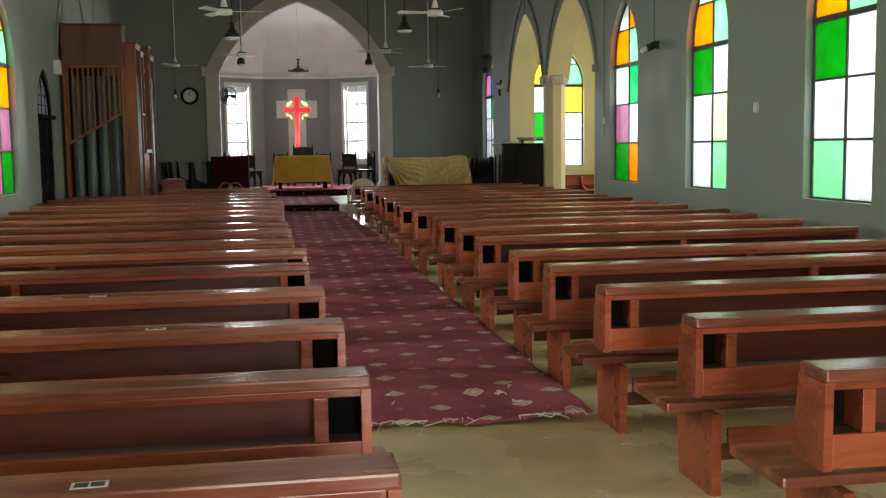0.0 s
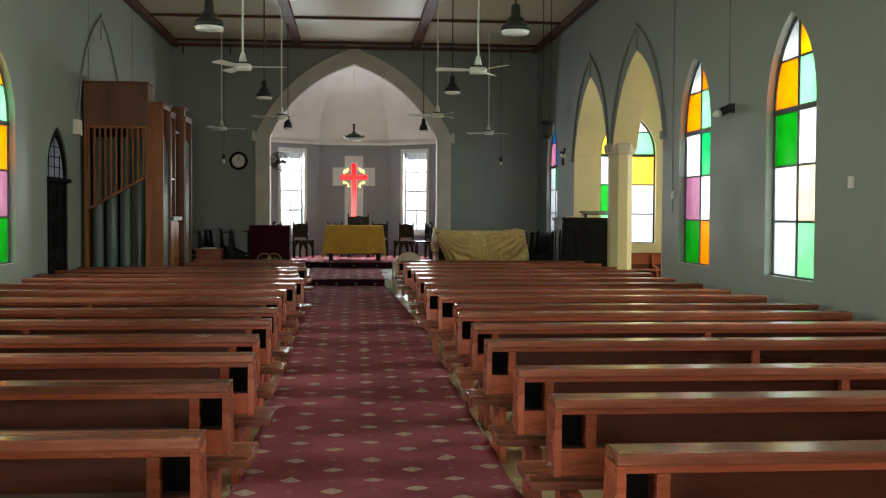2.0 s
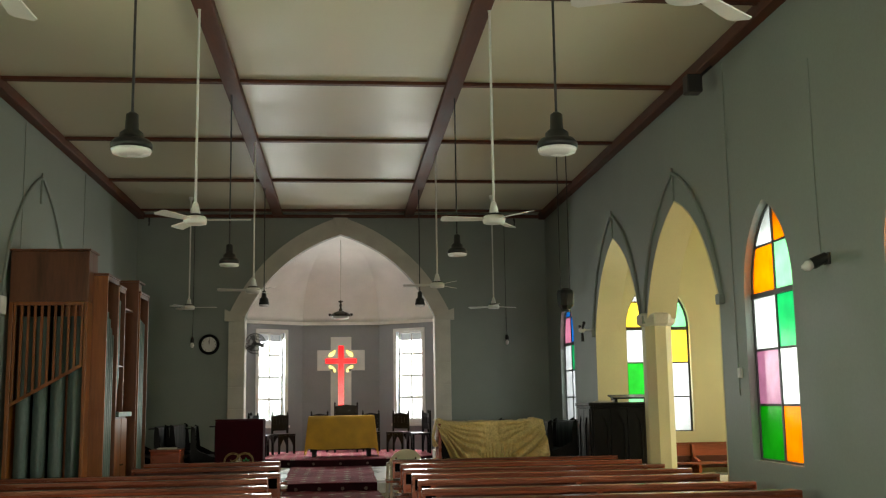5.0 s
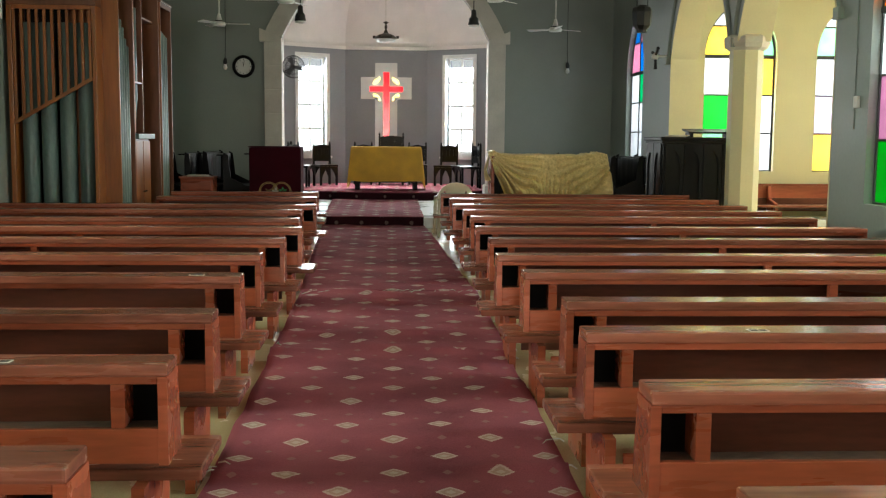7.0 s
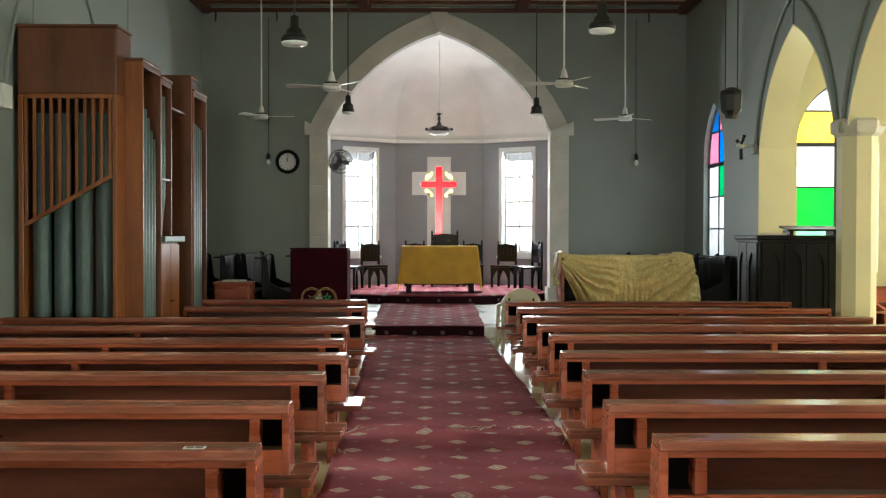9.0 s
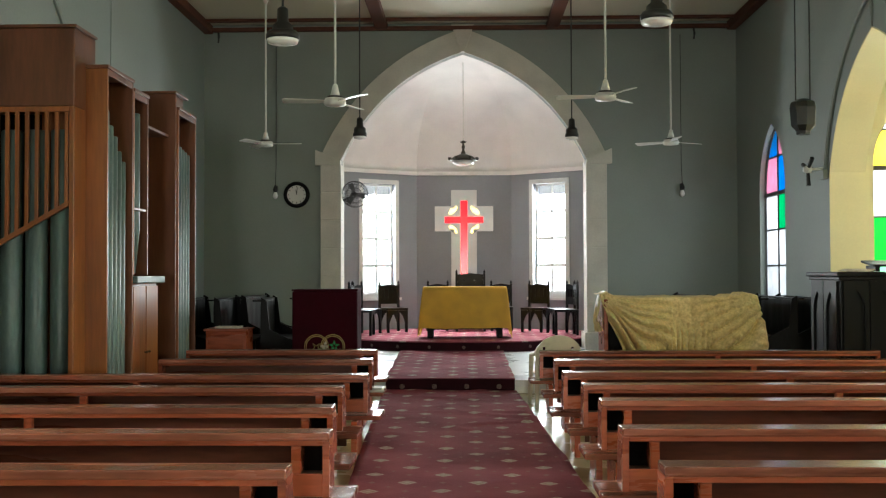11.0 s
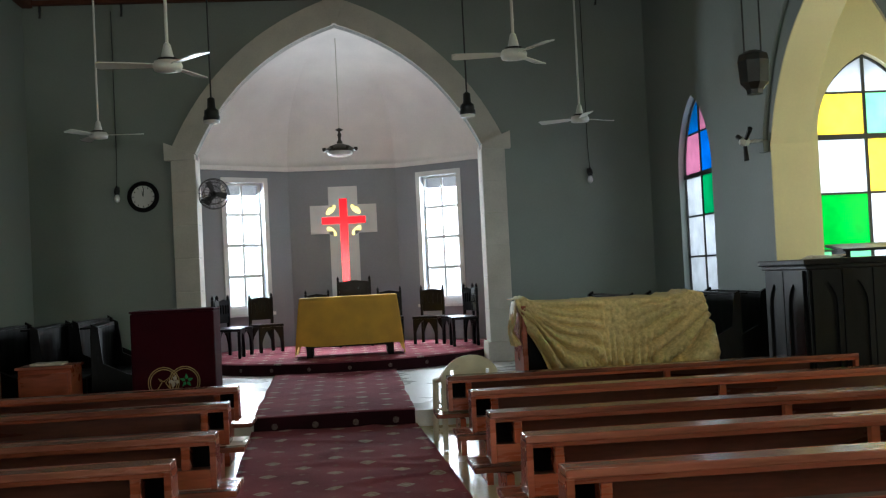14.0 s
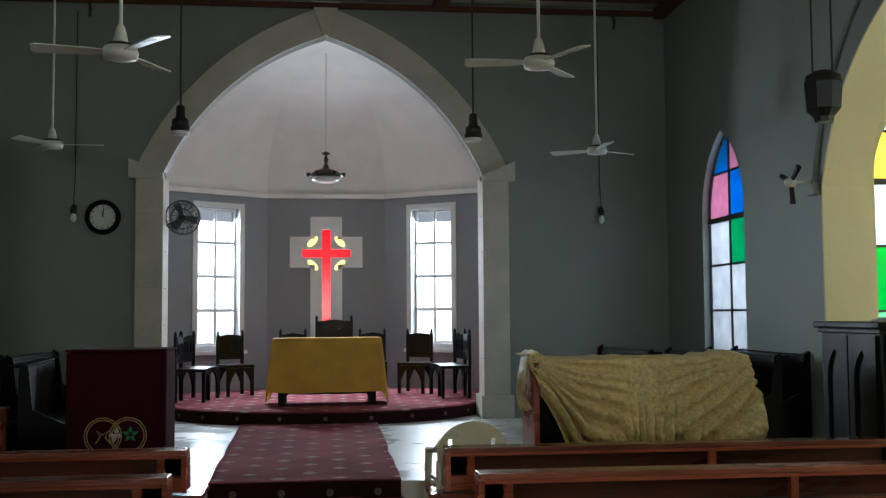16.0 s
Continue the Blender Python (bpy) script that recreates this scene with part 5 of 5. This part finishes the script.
# ---- clock, wall fan, bulbs, spots, speakers ----
clock = thing("wall_clock", "round wall clock with black rim and pale dial", "clock")
mc = Matrix.Translation((-2.19, YF - 0.002, 3.08)) @ Matrix.Rotation(math.pi / 2, 4, "X")
part("rim", lathe([(0.17, 0.02), (0.17, 0.05), (0.20, 0.055), (0.235, 0.035), (0.235, 0.0)], 36, m=mc), BLACKWOOD, clock, "", True)
dial = part("dial", lathe([(0.172, 0.0), (0.172, 0.022), (0.01, 0.023)], 36, m=mc), WHITEP, clock)
for a, ln in ((0.1, 0.13), (-0.16, 0.09)):
    part("clock_hand", rod((-2.19, YF - 0.03, 3.08), (-2.19 + ln * math.sin(a), YF - 0.03, 3.08 + ln * math.cos(a)), 0.006, 6), BLACK, dial)
for k in range(12):
    a = k * math.pi / 6
    part("hour_mark", rod((-2.19 + 0.135 * math.sin(a), YF - 0.027, 3.08 + 0.135 * math.cos(a)), (-2.19 + 0.16 * math.sin(a), YF - 0.027, 3.08 + 0.16 * math.cos(a)), 0.006, 6), BLACK, dial)

wf = thing("wall_fan", "grey caged wall fan on the arch pier", "fan")
WM = Matrix.Translation((-1.17, YF + 0.2, 3.10)) @ Matrix.Rotation(radians(84), 4, "X") @ Matrix.Rotation(radians(22), 4, "Y")
cage = bmesh.new()
for r, z in ((0.24, 0.0), (0.235, 0.04), (0.17, 0.08), (0.09, 0.1), (0.235, -0.04), (0.15, -0.08)):
    tube([(r * math.cos(k * math.pi / 12), r * math.sin(k * math.pi / 12), z) for k in range(25)], 0.006, 5, cage)
for k in range(20):
    a = k * math.pi / 10
    tube([(0.04 * math.cos(a), 0.04 * math.sin(a), 0.1), (0.17 * math.cos(a), 0.17 * math.sin(a), 0.08), (0.24 * math.cos(a), 0.24 * math.sin(a), 0), (0.15 * math.cos(a), 0.15 * math.sin(a), -0.08)], 0.004, 4, cage)
bmesh.ops.transform(cage, matrix=WM, verts=cage.verts[:])
part("cage", cage, STEEL, wf)
for k in range(3):
    bl = plate([(0.03, -0.03), (0.2, -0.08), (0.21, 0.03), (0.03, 0.03)], [], lambda u, v, w: (u, v, w), 0.006)
    bmesh.ops.transform(bl, matrix=WM @ Matrix.Rotation(k * 2 * math.pi / 3, 4, "Z") @ Matrix.Rotation(0.3, 4, "X"), verts=bl.verts[:])
    part("blade", bl, STEEL, wf)
part("motor", lathe([(0.05, -0.15), (0.06, -0.12), (0.06, -0.02), (0.03, 0.02)], 14, m=WM), BLACK, wf, "", True)
part("bracket", rod(WM @ Vector((0, 0, -0.12)), (CH0 - 0.02, YF + 0.2, 2.98), 0.018), BLACK, wf)

for x, drop in ((-2.56, True), (4.66, False)):
    b = thing("bare_bulb", "bare white bulb in a black holder on the wall", "bulb", "wall bulbs")
    part("holder", lathe([(0.035, 0.0), (0.045, 0.05), (0.03, 0.10), (0.012, 0.13)], 12, m=Matrix.Translation((x, YF - 0.09, 3.12))), BLACK, b)
    part("bulb", lathe([(0.004, -0.12), (0.035, -0.10), (0.045, -0.06), (0.025, 0.0)], 14, m=Matrix.Translation((x, YF - 0.09, 3.12))), BULB, b, "", True)
    part("flex", tube([(x, YF - 0.09, 3.24), (x, YF - 0.02, 3.6), (x, YF - 0.01, 5.9)], 0.006, 5), CABLE, b)
    part("wall_plate", box(x - 0.03, x + 0.03, YF - 0.06, YF - 0.001, 3.18, 3.24, 0.005), BLACK, b)

for y, xw in ((14.25, XR),):
    sp = thing("spot_lamp", "black bracket spot lamp with white bulb on the wall", "lamp", "wall spot lamps")
    part("wall_plate", box(xw - 0.03, xw - 0.001, y - 0.05, y + 0.05, 3.02, 3.14, 0.006), BLACK, sp)
    part("holder", rod((xw - 0.02, y, 3.10), (xw - 0.16, y + 0.03, 3.03), 0.05, 14, None, 0.06), BLACK, sp)
    part("bulb", lathe([(0.045, 0), (0.055, 0.05), (0.03, 0.1), (0.004, 0.115)], 14, m=look((xw - 0.16, y + 0.03, 3.03), (xw + 0.1, y - 0.03, 3.14))), BULB, sp, "", True)

ls = thing("hanging_speaker", "dark loudspeaker hung on two long cords", "speaker")
part("body", lathe([(0.075, 3.20), (0.08, 3.24), (0.135, 3.30), (0.15, 3.50), (0.135, 3.56), (0.06, 3.60)], 8, m=Matrix.Translation((4.62, 21.73, 0))), BLACK, ls)
for dx in (-0.08, 0.08):
    part("cord", rod((4.62 + dx, 21.73, 3.5), (4.62 + dx, 21.73, ZC - 0.01), 0.008), CABLE, ls)
camb = thing("ceiling_speaker", "small black loudspeaker at the wall head", "speaker")
part("body", box(5.24, 5.44, 16.9, 17.1, 5.60, 5.84, 0.02), BLACK, camb)
part("bracket", rod((5.4, 17.0, 5.8), (5.6, 17.0, 5.97), 0.02), BLACK, camb)
af = thing("wall_fan", "small dark wall fan beside the arch", "fan")
part("bracket", rod((XR - 0.001, 24.05, 3.05), (XR - 0.2, 24.05, 3.04), 0.02), WHITE, af)
for k in range(3):
    a = k * 2 * math.pi / 3 + 0.4
    part("blade", rod((XR - 0.22, 24.05, 3.04), (XR - 0.22, 24.05 + 0.22 * math.cos(a), 3.04 + 0.22 * math.sin(a)), 0.02, 8, None, 0.03), BLACK, af)
part("motor", lathe([(0.05, 0), (0.06, 0.05), (0.03, 0.1)], 12, m=look((XR - 0.18, 24.05, 3.04), (XR, 24.05, 3.04))), WHITE, af)

# surface wiring and switches, hooks at the wall head
for y, z0, z1 in ((16.75, 1.75, ZC - 0.2), (14.4, 3.1, 5.2)):
    tagged(part("wall_cable", tube([(XR - 0.006, y, z1), (XR - 0.008, y + 0.02, (z0 + z1) / 2), (XR - 0.006, y, z0)], 0.007, 5), WALL), "thin painted cable running down the wall", "cable", "wall cables")
for y, z in ((16.69, 2.02), (11.04, 2.03)):
    sw = tagged(part("switch_box", box(XR - 0.03, XR - 0.001, y - 0.05, y + 0.05, z - 0.06, z + 0.06, 0.006), WHITEP), "small white switch box on the wall", "switch", "switch boxes")
for y, z in ((20.0, 4.0), (23.6, 4.0)):
    tagged(part("wall_cable", tube([(XL + 0.008, y, 4.0), (XL + 0.008, y + 0.01, 5.0), (XL + 0.008, y, ZC - 0.2)], 0.006, 5), WALL), "thin painted cable running down the wall", "cable", "wall cables")
tagged(part("junction_box", box(XL + 0.001, XL + 0.10, 18.95, 19.2, 3.0, 3.25, 0.01), WHITEP), "pale box fixed to the wall beside the organ", "box")
for x in (-3.6, -2.4, 4.9):
    tagged(part("cable_stub", tube([(x, YF - 0.02, ZC - 0.14), (x + 0.01, YF - 0.05, ZC - 0.22), (x, YF - 0.03, ZC - 0.32)], 0.02, 6), CABLE), "short black cable stub under the cornice", "cable", "cable stubs")


# hood moulds over arches
def hood(put, u0, u1, vs, va, label):
    o = lancet(u0, u1, 0, vs, va, 16, bulge=0.13)[2:]
    pts = [put(u, v, -0.02) for u, v in o]
    bm = tube(pts, 0.026, 6)
    for u, v in (o[0], o[-1]):
        p = put(u, v, 0)
        box(min(p[0], put(0, 0, -0.07)[0]), max(p[0], put(0, 0, -0.07)[0]), p[1] - 0.07, p[1] + 0.07, v - 0.12, v + 0.01, 0.01, bm)
    top_ = max(o, key=lambda p: p[1])
    tube([put(top_[0], top_[1] - 0.42, -0.012), put(top_[0], top_[1] + 0.07, -0.02)], 0.016, 6, bm)
    return tagged(part("hood_mould", bm, WALL), label, "moulding", "hood moulds", "structure")


for a, b in ARCHES:
    hood(putR, a - 0.1, b + 0.1, 3.02, 4.98, "grey plaster hood moulding over a pointed arch")
hood(putL, 19.2, 22.6, 3.3, 5.3, "grey plaster hood moulding on the wall above the organ")

# booklets left on the seat end of a short pew
booklets = thing("booklet_stack", "two white booklets lying on a pew seat", "books")
for k in range(2):
    leafs = box(-0.075, 0.075, -0.105, 0.105, 0, 0.018, 0.003)
    bmesh.ops.transform(leafs, matrix=pose(-0.10 + 0.012 * k, 20.80, rise(20.5) + 0.447 * (0.8 - rise(20.5)) / 0.87 + 0.019 * k, 0, 0, 12 - 20 * k), verts=leafs.verts[:])
    part("booklet", leafs, WHITEP, booklets)

# stickers on pew backs
rnd = random.Random(9)
for k in range(26):
    left = k < 18
    i = rnd.randrange(1, 13)
    y = (LY if left else RY)[i]
    x = (LX[i] - 0.25 - rnd.random() * 2.6) if left else (RX[i] + 0.3 + rnd.random() * 2.4)
    st = tagged(new("seat_sticker"), "small worn paper sticker on a pew top", "sticker", "pew stickers")
    a = rnd.uniform(-0.08, 0.08)
    m = pose(x, y + 0.05, 0.8005, 0, 0, math.degrees(a))
    s = part("paper", box(-0.045, 0.045, -0.025, 0.025, 0.0, 0.0015), PAPER, st)
    for u in (-0.036, 0.003):
        part("ink_bar", box(u, u + 0.033, -0.017, 0.017, 0.0016, 0.0022), INK, st)
    st.matrix_basis = m

# greenery and a neighbouring house outside the clear panes
LEAF = mat("leaf_green", (0.05, 0.16, 0.035), 0.6, vary=0.4, scale=8)
put, c = apse_frames[0]
shrub = tagged(new("shrub"), "green leafy shrub outside the apse window", "shrub", kind="stuff")
rnd2 = random.Random(21)
bm = bmesh.new()
for k in range(260):
    u, v, d = c + 0.22 + rnd2.gauss(0, 0.13), 1.30 + abs(rnd2.gauss(0, 0.22)), 0.42 + rnd2.uniform(-0.1, 0.1)
    q = Euler((rnd2.uniform(0, 6), rnd2.uniform(0, 6), rnd2.uniform(0, 6))).to_matrix()
    o = Vector(put(u, v, d))
    vs = [bm.verts.new(o + q @ Vector(pt)) for pt in ((0, -0.035, 0), (0.016, 0, 0.004), (0, 0.035, 0), (-0.016, 0, 0.004))]
    bm.faces.new(vs)
part("leaves", bm, LEAF, shrub)
bm = bmesh.new()
for k in range(5):
    tube([put(c + 0.22, -0.2, 0.42), put(c + 0.18 + 0.02 * k, 0.7, 0.42), put(c + 0.05 + 0.09 * k, 1.5, 0.40 + 0.02 * k)], 0.012, 6, bm)
part("stems", bm, BEAM, shrub)
yard = tagged(part("neighbour_house", box(-12, 16, 46, 47, -0.25, 7.0, 0.02), WHITEP), "pale neighbouring house seen through the apse windows", "house", kind="structure")
